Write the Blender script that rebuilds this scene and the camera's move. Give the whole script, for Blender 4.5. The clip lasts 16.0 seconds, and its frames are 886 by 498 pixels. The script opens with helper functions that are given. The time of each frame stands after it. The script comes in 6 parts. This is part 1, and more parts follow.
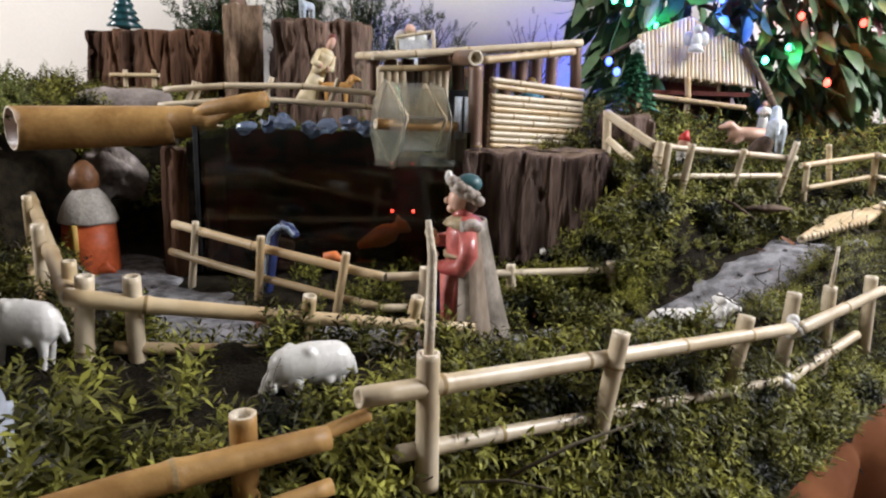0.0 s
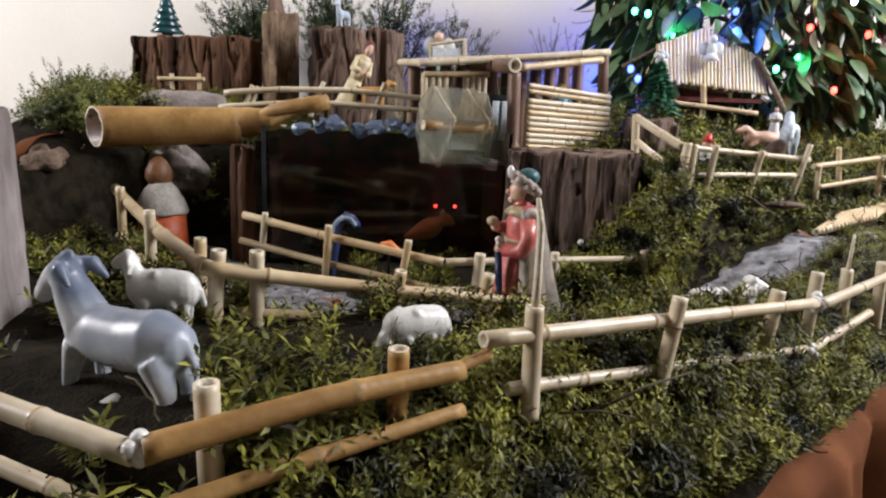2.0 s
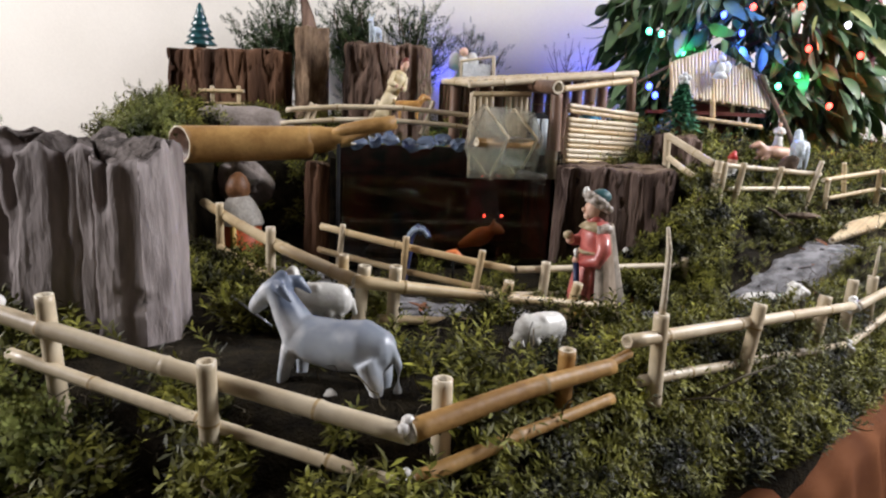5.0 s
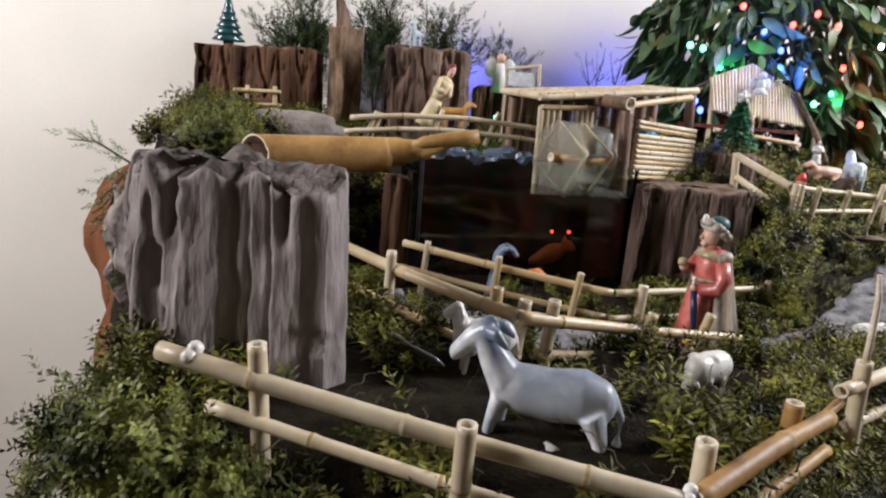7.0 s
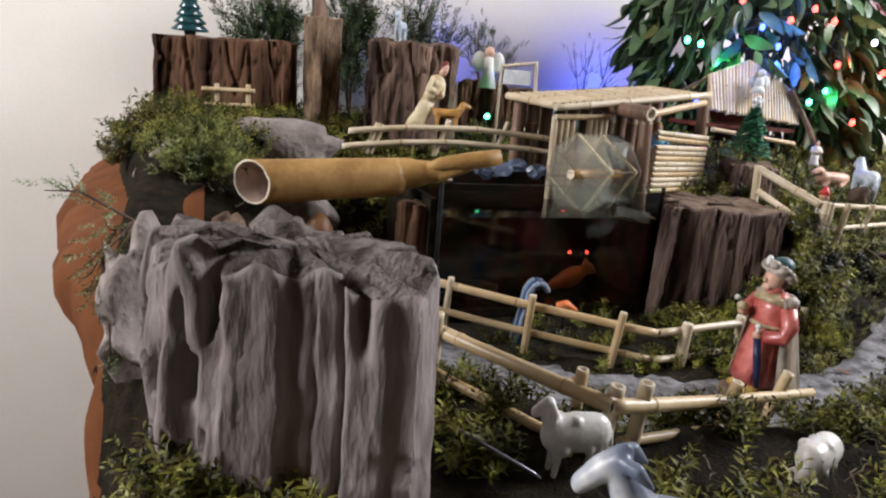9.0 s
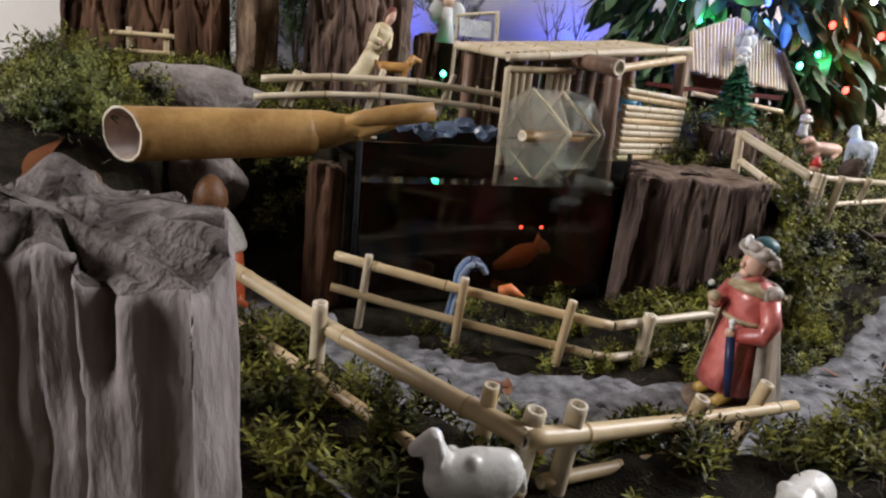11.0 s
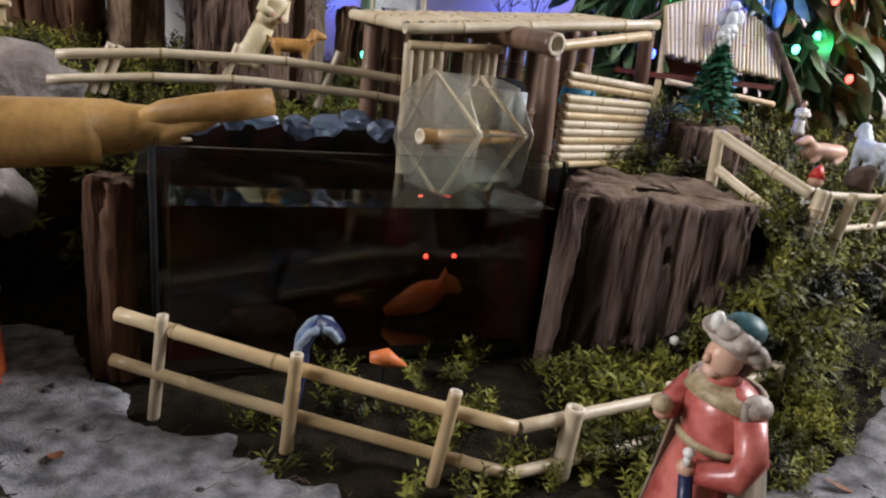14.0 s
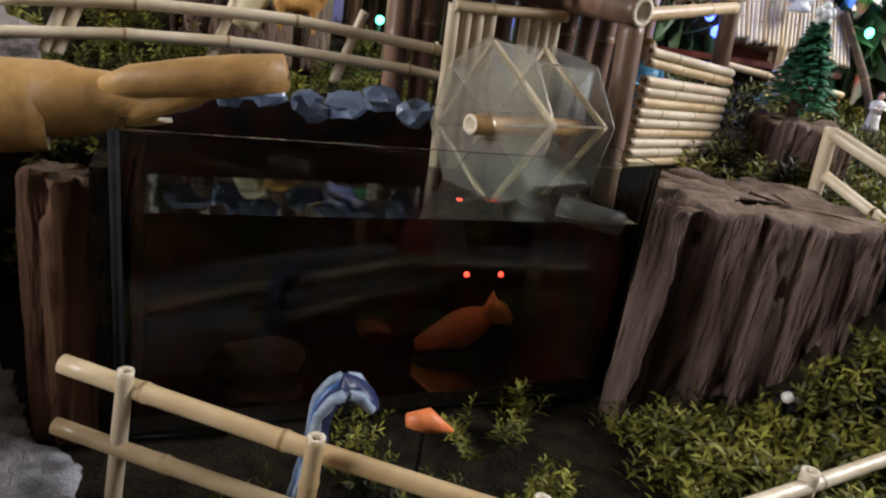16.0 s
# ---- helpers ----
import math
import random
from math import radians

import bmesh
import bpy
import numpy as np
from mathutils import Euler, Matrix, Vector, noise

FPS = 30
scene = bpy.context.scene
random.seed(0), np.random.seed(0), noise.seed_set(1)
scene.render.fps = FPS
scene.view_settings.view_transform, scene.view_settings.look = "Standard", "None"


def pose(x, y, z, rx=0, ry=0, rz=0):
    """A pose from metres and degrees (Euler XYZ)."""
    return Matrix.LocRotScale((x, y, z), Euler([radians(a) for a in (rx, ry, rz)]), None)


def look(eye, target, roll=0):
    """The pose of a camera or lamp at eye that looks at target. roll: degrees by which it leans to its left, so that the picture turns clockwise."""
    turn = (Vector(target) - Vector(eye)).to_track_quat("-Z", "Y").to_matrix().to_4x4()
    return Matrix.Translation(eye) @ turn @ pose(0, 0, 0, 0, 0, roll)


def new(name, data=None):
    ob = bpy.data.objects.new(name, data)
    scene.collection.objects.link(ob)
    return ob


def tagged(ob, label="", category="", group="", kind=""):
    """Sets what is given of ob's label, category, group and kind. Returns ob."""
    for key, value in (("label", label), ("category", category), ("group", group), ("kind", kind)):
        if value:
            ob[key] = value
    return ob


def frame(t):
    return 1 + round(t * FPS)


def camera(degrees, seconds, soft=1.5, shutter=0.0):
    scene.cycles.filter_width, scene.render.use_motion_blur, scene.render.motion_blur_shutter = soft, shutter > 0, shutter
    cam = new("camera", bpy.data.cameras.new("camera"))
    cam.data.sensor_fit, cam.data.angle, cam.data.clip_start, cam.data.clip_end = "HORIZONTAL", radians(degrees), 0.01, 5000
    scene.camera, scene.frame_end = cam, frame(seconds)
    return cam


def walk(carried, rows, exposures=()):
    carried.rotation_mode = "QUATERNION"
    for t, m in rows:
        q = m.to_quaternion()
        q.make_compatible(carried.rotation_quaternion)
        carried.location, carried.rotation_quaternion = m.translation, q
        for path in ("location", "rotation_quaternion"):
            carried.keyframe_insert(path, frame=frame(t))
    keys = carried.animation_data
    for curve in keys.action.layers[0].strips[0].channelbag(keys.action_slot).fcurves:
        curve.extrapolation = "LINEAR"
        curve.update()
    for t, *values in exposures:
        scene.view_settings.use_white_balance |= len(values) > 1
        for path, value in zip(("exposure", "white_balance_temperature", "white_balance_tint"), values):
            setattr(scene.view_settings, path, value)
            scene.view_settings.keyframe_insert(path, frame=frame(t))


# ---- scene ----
cam = camera(68.0, 16.0, 2.2)
PATH = [
    (0, (0.0284, 0.0127, 0.9076), (-0.0443, 1.9672, 0.4896), 1.85),
    (0.5, (0.0142, -0.0022, 0.9011), (-0.0480, 1.9529, 0.4841), 2.12),
    (1, (-0.0030, -0.0268, 0.9005), (-0.0705, 1.9314, 0.4996), 2.24),
    (1.5, (-0.0147, -0.0495, 0.9042), (-0.0905, 1.9074, 0.4983), 2.16),
    (2, (-0.0312, -0.0663, 0.9023), (-0.0967, 1.8916, 0.4993), 2.25),
    (2.5, (-0.0506, -0.0786, 0.9031), (-0.0997, 1.8777, 0.4904), 2.22),
    (3, (-0.0598, -0.0928, 0.9075), (-0.0925, 1.8633, 0.4920), 2.10),
    (3.5, (-0.0823, -0.1066, 0.9145), (-0.0839, 1.8516, 0.5077), 2.10),
    (3.7, (-0.0943, -0.1136, 0.9165), (-0.0839, 1.8476, 0.5257), 2.0),
    (5.8, (-0.2241, -0.1581, 0.9360), (-0.1601, 1.7960, 0.5147), 3.79),
    (6, (-0.2481, -0.1448, 0.9323), (-0.1470, 1.8101, 0.5222), 3.97),
    (6.5, (-0.2884, -0.1459, 0.9433), (-0.1762, 1.8117, 0.5491), 4.19),
    (7, (-0.3325, -0.1144, 0.9495), (-0.1766, 1.8340, 0.5258), 4.39),
    (7.5, (-0.3802, -0.0861, 0.9623), (-0.1766, 1.8543, 0.5225), 4.79),
    (8, (-0.4195, -0.0639, 0.9873), (-0.1613, 1.8609, 0.5095), 4.86),
    (8.5, (-0.4306, -0.0359, 1.0026), (-0.1194, 1.8779, 0.5121), 4.78),
    (8.7, (-0.4326, -0.0229, 1.0036), (-0.1074, 1.8869, 0.5091), 4.58),
    (10.8, (-0.3354, 0.1102, 0.9762), (0.037, 1.9926, 0.4150), 5.46),
    (11, (-0.3364, 0.1162, 0.9732), (0.0421, 1.9946, 0.4000), 5.86),
    (11.5, (-0.3046, 0.1632, 0.9616), (0.0709, 2.0375, 0.3733), 5.91),
    (12, (-0.2671, 0.2112, 0.9540), (0.1353, 2.0669, 0.3259), 5.92),
    (12.5, (-0.2382, 0.2423, 0.9333), (0.2007, 2.0982, 0.3309), 6.14),
    (13, (-0.2151, 0.2608, 0.9421), (0.2354, 2.1153, 0.3437), 5.43),
    (13.5, (-0.2003, 0.2822, 0.9520), (0.2456, 2.1341, 0.3425), 5.80),
    (14, (-0.1906, 0.3118, 0.9679), (0.2138, 2.1753, 0.3649), 6.39),
    (14.5, (-0.1911, 0.3568, 0.9784), (0.2039, 2.2114, 0.3426), 7.26),
    (15, (-0.1963, 0.3924, 0.9703), (0.2024, 2.2435, 0.3266), 7.78),
    (15.5, (-0.2034, 0.4190, 0.9548), (0.2052, 2.2741, 0.3289), 7.82),
    (16, (-0.2105, 0.4482, 0.9526), (0.2362, 2.2804, 0.2867), 8.69),
]
walk(cam, [(t, look(eye, target, roll)) for t, eye, target, roll in PATH], [(0, 0.15), (8.7, 0.15), (10.8, -0.1), (16, -0.1)])

# ---- light ----
world = bpy.data.worlds.new("world")
scene.world = world
world.use_nodes = True
world.node_tree.nodes["Background"].inputs[0].default_value = (0.75, 0.85, 1.0, 1)
world.node_tree.nodes["Background"].inputs[1].default_value = 0.6


def area_lamp(name, eye, target, w, h, power, color):
    d = bpy.data.lights.new(name, "AREA")
    d.shape, d.size, d.size_y, d.energy, d.color = "RECTANGLE", w, h, power, color
    ob = new(name, d)
    ob.matrix_world = look(eye, target)
    return ob


WINDOW_POWER = 84
area_lamp("window_light", (-2.47, 0.38, 1.80), (0.0, 0.85, 0.75), 0.9, 0.8, WINDOW_POWER * 0.76, (0.98, 0.94, 0.96))
# Lamp in an unseen right window, added to brighten the right side.
area_lamp("added_right_light", (1.67, 0.70, 1.95), (0.2, 0.75, 0.75), 0.9, 0.8, WINDOW_POWER * 0.72, (0.95, 0.94, 1.0))


# ---- materials ----
def node_mat(name, ca, cb, scale=60.0, rough=0.6, bump=0.3, stretch=(1, 1, 1), spec=0.4, metal=0.0, fine=5.0, cc=None, island=0.0, objrand=0.0, coat=0.0, dist=0.002, contrast=(0.35, 0.65), grain=0.55):
    m = bpy.data.materials.new(name)
    m.use_nodes = True
    nt = m.node_tree
    n, l = nt.nodes, nt.links
    b = n["Principled BSDF"]
    tc, mp = n.new("ShaderNodeTexCoord"), n.new("ShaderNodeMapping")
    mp.inputs["Scale"].default_value = stretch
    l.new(tc.outputs["Object"], mp.inputs["Vector"])
    big, small = n.new("ShaderNodeTexNoise"), n.new("ShaderNodeTexNoise")
    for k, s, d in ((big, scale, 4.0), (small, scale * fine, 6.0)):
        k.inputs["Scale"].default_value, k.inputs["Detail"].default_value = s, d
        l.new(mp.outputs[0], k.inputs["Vector"])
    ramp = n.new("ShaderNodeValToRGB")
    ramp.color_ramp.elements[0].position, ramp.color_ramp.elements[1].position = contrast
    ramp.color_ramp.elements[0].color, ramp.color_ramp.elements[1].color = (*ca, 1), (*cb, 1)
    l.new(big.outputs[0], ramp.inputs[0])
    last = ramp.outputs[0]
    mix = n.new("ShaderNodeMix")
    mix.data_type, mix.blend_type = "RGBA", "MULTIPLY"
    mix.inputs["Factor"].default_value = grain
    r2 = n.new("ShaderNodeValToRGB")
    r2.color_ramp.elements[0].position, r2.color_ramp.elements[1].position = 0.3, 0.7
    r2.color_ramp.elements[0].color = (0.45, 0.42, 0.4, 1)
    l.new(small.outputs[0], r2.inputs[0])
    l.new(last, mix.inputs[6]), l.new(r2.outputs[0], mix.inputs[7])
    last = mix.outputs[2]
    if cc or island or objrand:
        src = n.new("ShaderNodeNewGeometry").outputs["Random Per Island"] if island else n.new("ShaderNodeObjectInfo").outputs["Random"]
        amount = island or objrand
        if cc:
            r3 = n.new("ShaderNodeValToRGB")
            r3.color_ramp.elements[0].color, r3.color_ramp.elements[1].color = (1, 1, 1, 1), (*cc, 1)
            l.new(src, r3.inputs[0])
            m2 = n.new("ShaderNodeMix")
            m2.data_type, m2.blend_type = "RGBA", "MULTIPLY"
            m2.inputs["Factor"].default_value = amount
            l.new(last, m2.inputs[6]), l.new(r3.outputs[0], m2.inputs[7])
            last = m2.outputs[2]
        else:
            hs, mr = n.new("ShaderNodeHueSaturation"), n.new("ShaderNodeMapRange")
            mr.inputs["To Min"].default_value, mr.inputs["To Max"].default_value = 1 - amount, 1 + amount
            l.new(src, mr.inputs["Value"]), l.new(mr.outputs[0], hs.inputs["Value"]), l.new(last, hs.inputs["Color"])
            last = hs.outputs[0]
    l.new(last, b.inputs["Base Color"])
    rr = n.new("ShaderNodeMapRange")
    rr.inputs["To Min"].default_value, rr.inputs["To Max"].default_value = max(0.02, rough - 0.12), min(1, rough + 0.12)
    l.new(small.outputs[0], rr.inputs["Value"]), l.new(rr.outputs[0], b.inputs["Roughness"])
    b.inputs["Specular IOR Level"].default_value, b.inputs["Metallic"].default_value, b.inputs["Coat Weight"].default_value = spec, metal, coat
    if bump:
        bp, add = n.new("ShaderNodeBump"), n.new("ShaderNodeMath")
        add.operation = "ADD"
        l.new(big.outputs[0], add.inputs[0]), l.new(small.outputs[0], add.inputs[1])
        bp.inputs["Strength"].default_value, bp.inputs["Distance"].default_value = bump, dist
        l.new(add.outputs[0], bp.inputs["Height"]), l.new(bp.outputs[0], b.inputs["Normal"])
    return m


def glow_mat(name, color, strength):
    m = bpy.data.materials.new(name)
    m.use_nodes = True
    b = m.node_tree.nodes["Principled BSDF"]
    b.inputs["Base Color"].default_value = (*color, 1)
    b.inputs["Emission Color"].default_value, b.inputs["Emission Strength"].default_value = (*color, 1), strength
    return m


def clear_mat(name, color, rough, ior, weight=1.0):
    m = bpy.data.materials.new(name)
    m.use_nodes = True
    b = m.node_tree.nodes["Principled BSDF"]
    b.inputs["Base Color"].default_value, b.inputs["Roughness"].default_value = (*color, 1), rough
    b.inputs["IOR"].default_value, b.inputs["Transmission Weight"].default_value = ior, weight
    return m


M_WALL = node_mat("wall_paint", (0.76, 0.73, 0.66), (0.81, 0.78, 0.71), 3, 0.75, 0.15, fine=60, grain=0.08)
# Unseen walls and ceiling are kept dark so they bounce little light.
M_DIM = node_mat("bounce_cut_wall", (0.085, 0.065, 0.05), (0.11, 0.085, 0.066), 3, 0.8, 0.1, fine=60)
M_CEIL = node_mat("bounce_cut_ceiling", (0.10, 0.075, 0.055), (0.14, 0.105, 0.08), 3, 0.8, 0.1, fine=60)
M_FLOOR = node_mat("floor_wood", (0.11, 0.065, 0.035), (0.18, 0.11, 0.06), 4, 0.45, 0.15, stretch=(1, 8, 1))
M_FRAME = node_mat("window_paint", (0.75, 0.75, 0.73), (0.8, 0.8, 0.78), 8, 0.4, 0.05)
M_CLOTH = node_mat("brown_cloth", (0.135, 0.045, 0.015), (0.205, 0.074, 0.025), 14, 0.85, 0.5, fine=90, spec=0.15)
M_SOIL = node_mat("dark_soil", (0.010, 0.008, 0.005), (0.028, 0.022, 0.012), 70, 0.95, 0.8, fine=6, spec=0.1, dist=0.004)
M_SAND = node_mat("white_sand", (0.125, 0.125, 0.13), (0.36, 0.36, 0.375), 60, 0.95, 0.6, fine=9, spec=0.1, dist=0.002)
M_MOSS = node_mat("moss_leaves", (0.012, 0.016, 0.005), (0.42, 0.42, 0.078), 22, 0.5, 0.0, fine=8, cc=(0.10, 0.09, 0.06), island=1.0, spec=0.15, grain=0.2)
M_FRESH = node_mat("fresh_moss", (0.06, 0.08, 0.018), (0.38, 0.42, 0.12), 22, 0.5, 0.0, cc=(0.3, 0.28, 0.2), island=0.9, spec=0.2, grain=0.2)
M_DRYMOSS = node_mat("dry_moss", (0.07, 0.055, 0.03), (0.16, 0.14, 0.09), 40, 0.8, 0.0, island=0.4, spec=0.2)
M_BAMBOO = node_mat("bamboo", (0.42, 0.29, 0.14), (0.60, 0.48, 0.29), 22, 0.38, 0.12, stretch=(0.7, 0.7, 0.7), objrand=0.18, fine=7, spec=0.5, grain=0.2)
M_BAMBOO_PALE = node_mat("pale_bamboo", (0.52, 0.42, 0.27), (0.68, 0.59, 0.43), 22, 0.38, 0.12, objrand=0.12, fine=7, spec=0.5, grain=0.2)
M_BAMBOO_TAN = node_mat("tan_bamboo", (0.30, 0.160, 0.048), (0.47, 0.28, 0.095), 26, 0.5, 0.3, objrand=0.08, fine=6, spec=0.35, grain=0.4)
M_NODE = node_mat("bamboo_node", (0.30, 0.20, 0.08), (0.46, 0.33, 0.16), 60, 0.6, 0.3)
M_PITH = node_mat("bamboo_pith", (0.62, 0.52, 0.36), (0.8, 0.74, 0.6), 90, 0.8, 0.4)
M_GLUE = node_mat("glue_blob", (0.75, 0.74, 0.7), (0.85, 0.84, 0.8), 80, 0.25, 0.2)
M_BROWNTUBE = node_mat("brown_reed", (0.13, 0.075, 0.05), (0.25, 0.15, 0.10), 30, 0.4, 0.2, stretch=(1, 1, 0.3))
M_BARK = node_mat("grey_bark", (0.15, 0.124, 0.116), (0.38, 0.335, 0.325), 20, 0.72, 0.8, stretch=(1, 1, 0.30), fine=6, spec=0.25, dist=0.004, contrast=(0.3, 0.7))
M_BARK_RED = node_mat("red_brown_bark", (0.05, 0.024, 0.013), (0.20, 0.105, 0.06), 22, 0.85, 1.0, stretch=(1, 1, 0.14), fine=6, spec=0.2, dist=0.008)
M_BARK_SPLIT = node_mat("split_bark", (0.030, 0.017, 0.012), (0.30, 0.20, 0.15), 30, 0.85, 1.0, stretch=(1, 1, 0.12), fine=6, spec=0.2, dist=0.008)
M_PEELED = node_mat("peeled_branch", (0.085, 0.052, 0.032), (0.34, 0.235, 0.15), 34, 0.8, 0.8, stretch=(1, 1, 0.45), fine=6, spec=0.2, dist=0.004)
M_BARK_BLOCK = node_mat("brown_bark", (0.035, 0.020, 0.015), (0.24, 0.17, 0.14), 40, 0.85, 1.0, stretch=(1, 1, 0.15), fine=6, spec=0.2, dist=0.006)
M_WOODTOP = node_mat("cut_wood", (0.12, 0.08, 0.055), (0.26, 0.19, 0.14), 45, 0.9, 0.9, spec=0.15)
M_SLABTOP = node_mat("crumbled_wood", (0.045, 0.036, 0.032), (0.24, 0.21, 0.195), 38, 0.9, 1.0, spec=0.15, dist=0.006)
M_ROCK = node_mat("grey_rock", (0.20, 0.17, 0.15), (0.42, 0.37, 0.34), 22, 0.85, 0.8, spec=0.2, dist=0.004)
M_PALEROCK = node_mat("pale_rock", (0.38, 0.35, 0.30), (0.60, 0.56, 0.5), 40, 0.85, 0.8, spec=0.2, dist=0.004)
M_GLASS = clear_mat("tank_glass", (0.86, 0.93, 0.9), 0.02, 1.2)
M_WATER = clear_mat("murky_water", (0.45, 0.30, 0.24), 0.02, 1.33)
M_PLASTIC = clear_mat("clear_plastic", (0.86, 0.85, 0.78), 0.22, 1.18, 0.93)
M_CRYSTAL = clear_mat("blue_glass_stone", (0.22, 0.28, 0.40), 0.22, 1.4, 0.5)
M_BLACK = node_mat("black_seal", (0.006, 0.006, 0.007), (0.014, 0.014, 0.015), 50, 0.7, 0.1, spec=0.08)
# Near-black stands for the tank's gloom, red blotches for reflections in it.
M_TANK_GLOOM = node_mat("painted_tank_gloom", (0.002, 0.001, 0.001), (0.11, 0.010, 0.005), 22, 0.7, 0.2)
M_GRAVEL = node_mat("tank_gravel", (0.015, 0.01, 0.008), (0.05, 0.03, 0.02), 160, 0.9, 0.8)
M_WHITE = node_mat("white_glaze", (0.66, 0.65, 0.60), (0.80, 0.79, 0.75), 30, 0.3, 0.12, spec=0.5, fine=9, grain=0.15)
M_DONKEY = node_mat("grey_white_glaze", (0.43, 0.47, 0.52), (0.85, 0.85, 0.84), 26, 0.36, 0.05, spec=0.45, coat=0.1, contrast=(0.44, 0.58), grain=0.15)


def back_stripe(m, lo, hi, color):
    """Darker glaze on the upper side of a figurine, with a wavering border."""
    n, l = m.node_tree.nodes, m.node_tree.links
    b = n["Principled BSDF"]
    base = b.inputs["Base Color"].links[0].from_socket
    tc, sep, wob, add, mr, mix = (n.new("ShaderNode" + k) for k in ("TexCoord", "SeparateXYZ", "TexNoise", "Math", "MapRange", "Mix"))
    l.new(tc.outputs["Object"], sep.inputs[0]), l.new(tc.outputs["Object"], wob.inputs["Vector"])
    wob.inputs["Scale"].default_value = 40
    add.operation = "MULTIPLY_ADD"
    add.inputs[1].default_value = 0.035
    l.new(wob.outputs[0], add.inputs[0]), l.new(sep.outputs["Z"], add.inputs[2])
    mr.inputs["From Min"].default_value, mr.inputs["From Max"].default_value = lo, hi
    tail = n.new("ShaderNodeMath")
    tail.operation = "MULTIPLY_ADD"
    tail.inputs[1].default_value = 2.4
    front, only = n.new("ShaderNodeMath"), n.new("ShaderNodeMath")
    front.inputs[1].default_value, only.operation, only.inputs[1].default_value = 0.030, "MINIMUM", 0.0
    l.new(sep.outputs["X"], front.inputs[0]), l.new(front.outputs[0], only.inputs[0])
    l.new(only.outputs[0], tail.inputs[0]), l.new(add.outputs[0], tail.inputs[2])
    l.new(tail.outputs[0], mr.inputs["Value"])
    mix.data_type = "RGBA"
    l.new(mr.outputs[0], mix.inputs["Factor"]), l.new(base, mix.inputs[6])
    mix.inputs[7].default_value = (*color, 1)
    l.new(mix.outputs[2], b.inputs["Base Color"])


back_stripe(M_DONKEY, 0.064, 0.094, (0.13, 0.16, 0.22))
M_RED = node_mat("red_robe_paint", (0.32, 0.045, 0.038), (0.62, 0.18, 0.15), 60, 0.38, 0.2, spec=0.55, coat=0.3, grain=0.25)
M_CAPE = node_mat("cape_paint", (0.30, 0.22, 0.15), (0.58, 0.48, 0.38), 40, 0.4, 0.25, stretch=(1, 1, 0.3))
M_CAPE_DARK = node_mat("dark_cape_paint", (0.16, 0.14, 0.11), (0.38, 0.33, 0.27), 40, 0.45, 0.25)
M_SKIN = node_mat("painted_skin", (0.62, 0.36, 0.25), (0.74, 0.48, 0.36), 60, 0.35, 0.1, grain=0.25)
M_TURBAN = node_mat("turban_paint", (0.22, 0.18, 0.14), (0.55, 0.49, 0.43), 80, 0.45, 0.4, grain=0.25)
M_TEAL = node_mat("teal_paint", (0.03, 0.09, 0.10), (0.06, 0.16, 0.17), 60, 0.4, 0.15)
M_NAVY = node_mat("navy_paint", (0.012, 0.018, 0.06), (0.03, 0.045, 0.14), 80, 0.35, 0.15)
M_YELLOW = node_mat("ochre_paint", (0.42, 0.26, 0.05), (0.6, 0.4, 0.1), 60, 0.4, 0.2)
M_GOLDTRIM = node_mat("gold_trim", (0.34, 0.26, 0.14), (0.55, 0.45, 0.28), 120, 0.35, 0.3)
M_CREAM = node_mat("cream_robe", (0.62, 0.50, 0.28), (0.78, 0.68, 0.45), 40, 0.5, 0.25, grain=0.25)
M_TAN = node_mat("tan_fur", (0.42, 0.20, 0.05), (0.62, 0.34, 0.10), 60, 0.45, 0.2)
M_HAIR = node_mat("brown_hair", (0.05, 0.03, 0.02), (0.12, 0.07, 0.04), 90, 0.5, 0.3)
M_ORANGE = node_mat("orange_ceramic", (0.72, 0.17, 0.05), (0.85, 0.27, 0.09), 50, 0.45, 0.15, grain=0.25)
M_REDLACQ = node_mat("orange_red_clay", (0.46, 0.08, 0.02), (0.62, 0.13, 0.04), 40, 0.5, 0.2)
M_PLASTER = node_mat("white_plaster", (0.44, 0.41, 0.36), (0.60, 0.57, 0.51), 50, 0.7, 0.5)
M_BLUE = node_mat("blue_paint", (0.05, 0.12, 0.32), (0.10, 0.22, 0.5), 60, 0.4, 0.2)
M_BLUEGREY = node_mat("pale_blue_edge", (0.16, 0.22, 0.31), (0.32, 0.40, 0.50), 80, 0.5, 0.3)
M_SKYBLUE = node_mat("sky_blue_paint", (0.10, 0.45, 0.75), (0.2, 0.6, 0.88), 40, 0.4, 0.1)
M_PALEBLUE = node_mat("pale_blue_glaze", (0.48, 0.58, 0.66), (0.66, 0.73, 0.78), 40, 0.35, 0.15)
M_FIR = node_mat("fir_green", (0.03, 0.13, 0.07), (0.09, 0.30, 0.16), 50, 0.4, 0.2, island=0.3)
M_TEALFIR = node_mat("teal_glaze", (0.01, 0.05, 0.06), (0.03, 0.11, 0.12), 50, 0.2, 0.15, coat=0.4)
M_FROST = node_mat("frost_white", (0.62, 0.66, 0.68), (0.8, 0.83, 0.84), 60, 0.5, 0.2)
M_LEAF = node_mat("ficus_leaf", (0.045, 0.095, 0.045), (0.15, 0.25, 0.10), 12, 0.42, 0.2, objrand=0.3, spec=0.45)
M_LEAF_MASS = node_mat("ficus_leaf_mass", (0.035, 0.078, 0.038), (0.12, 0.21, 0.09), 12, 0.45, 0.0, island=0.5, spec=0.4)
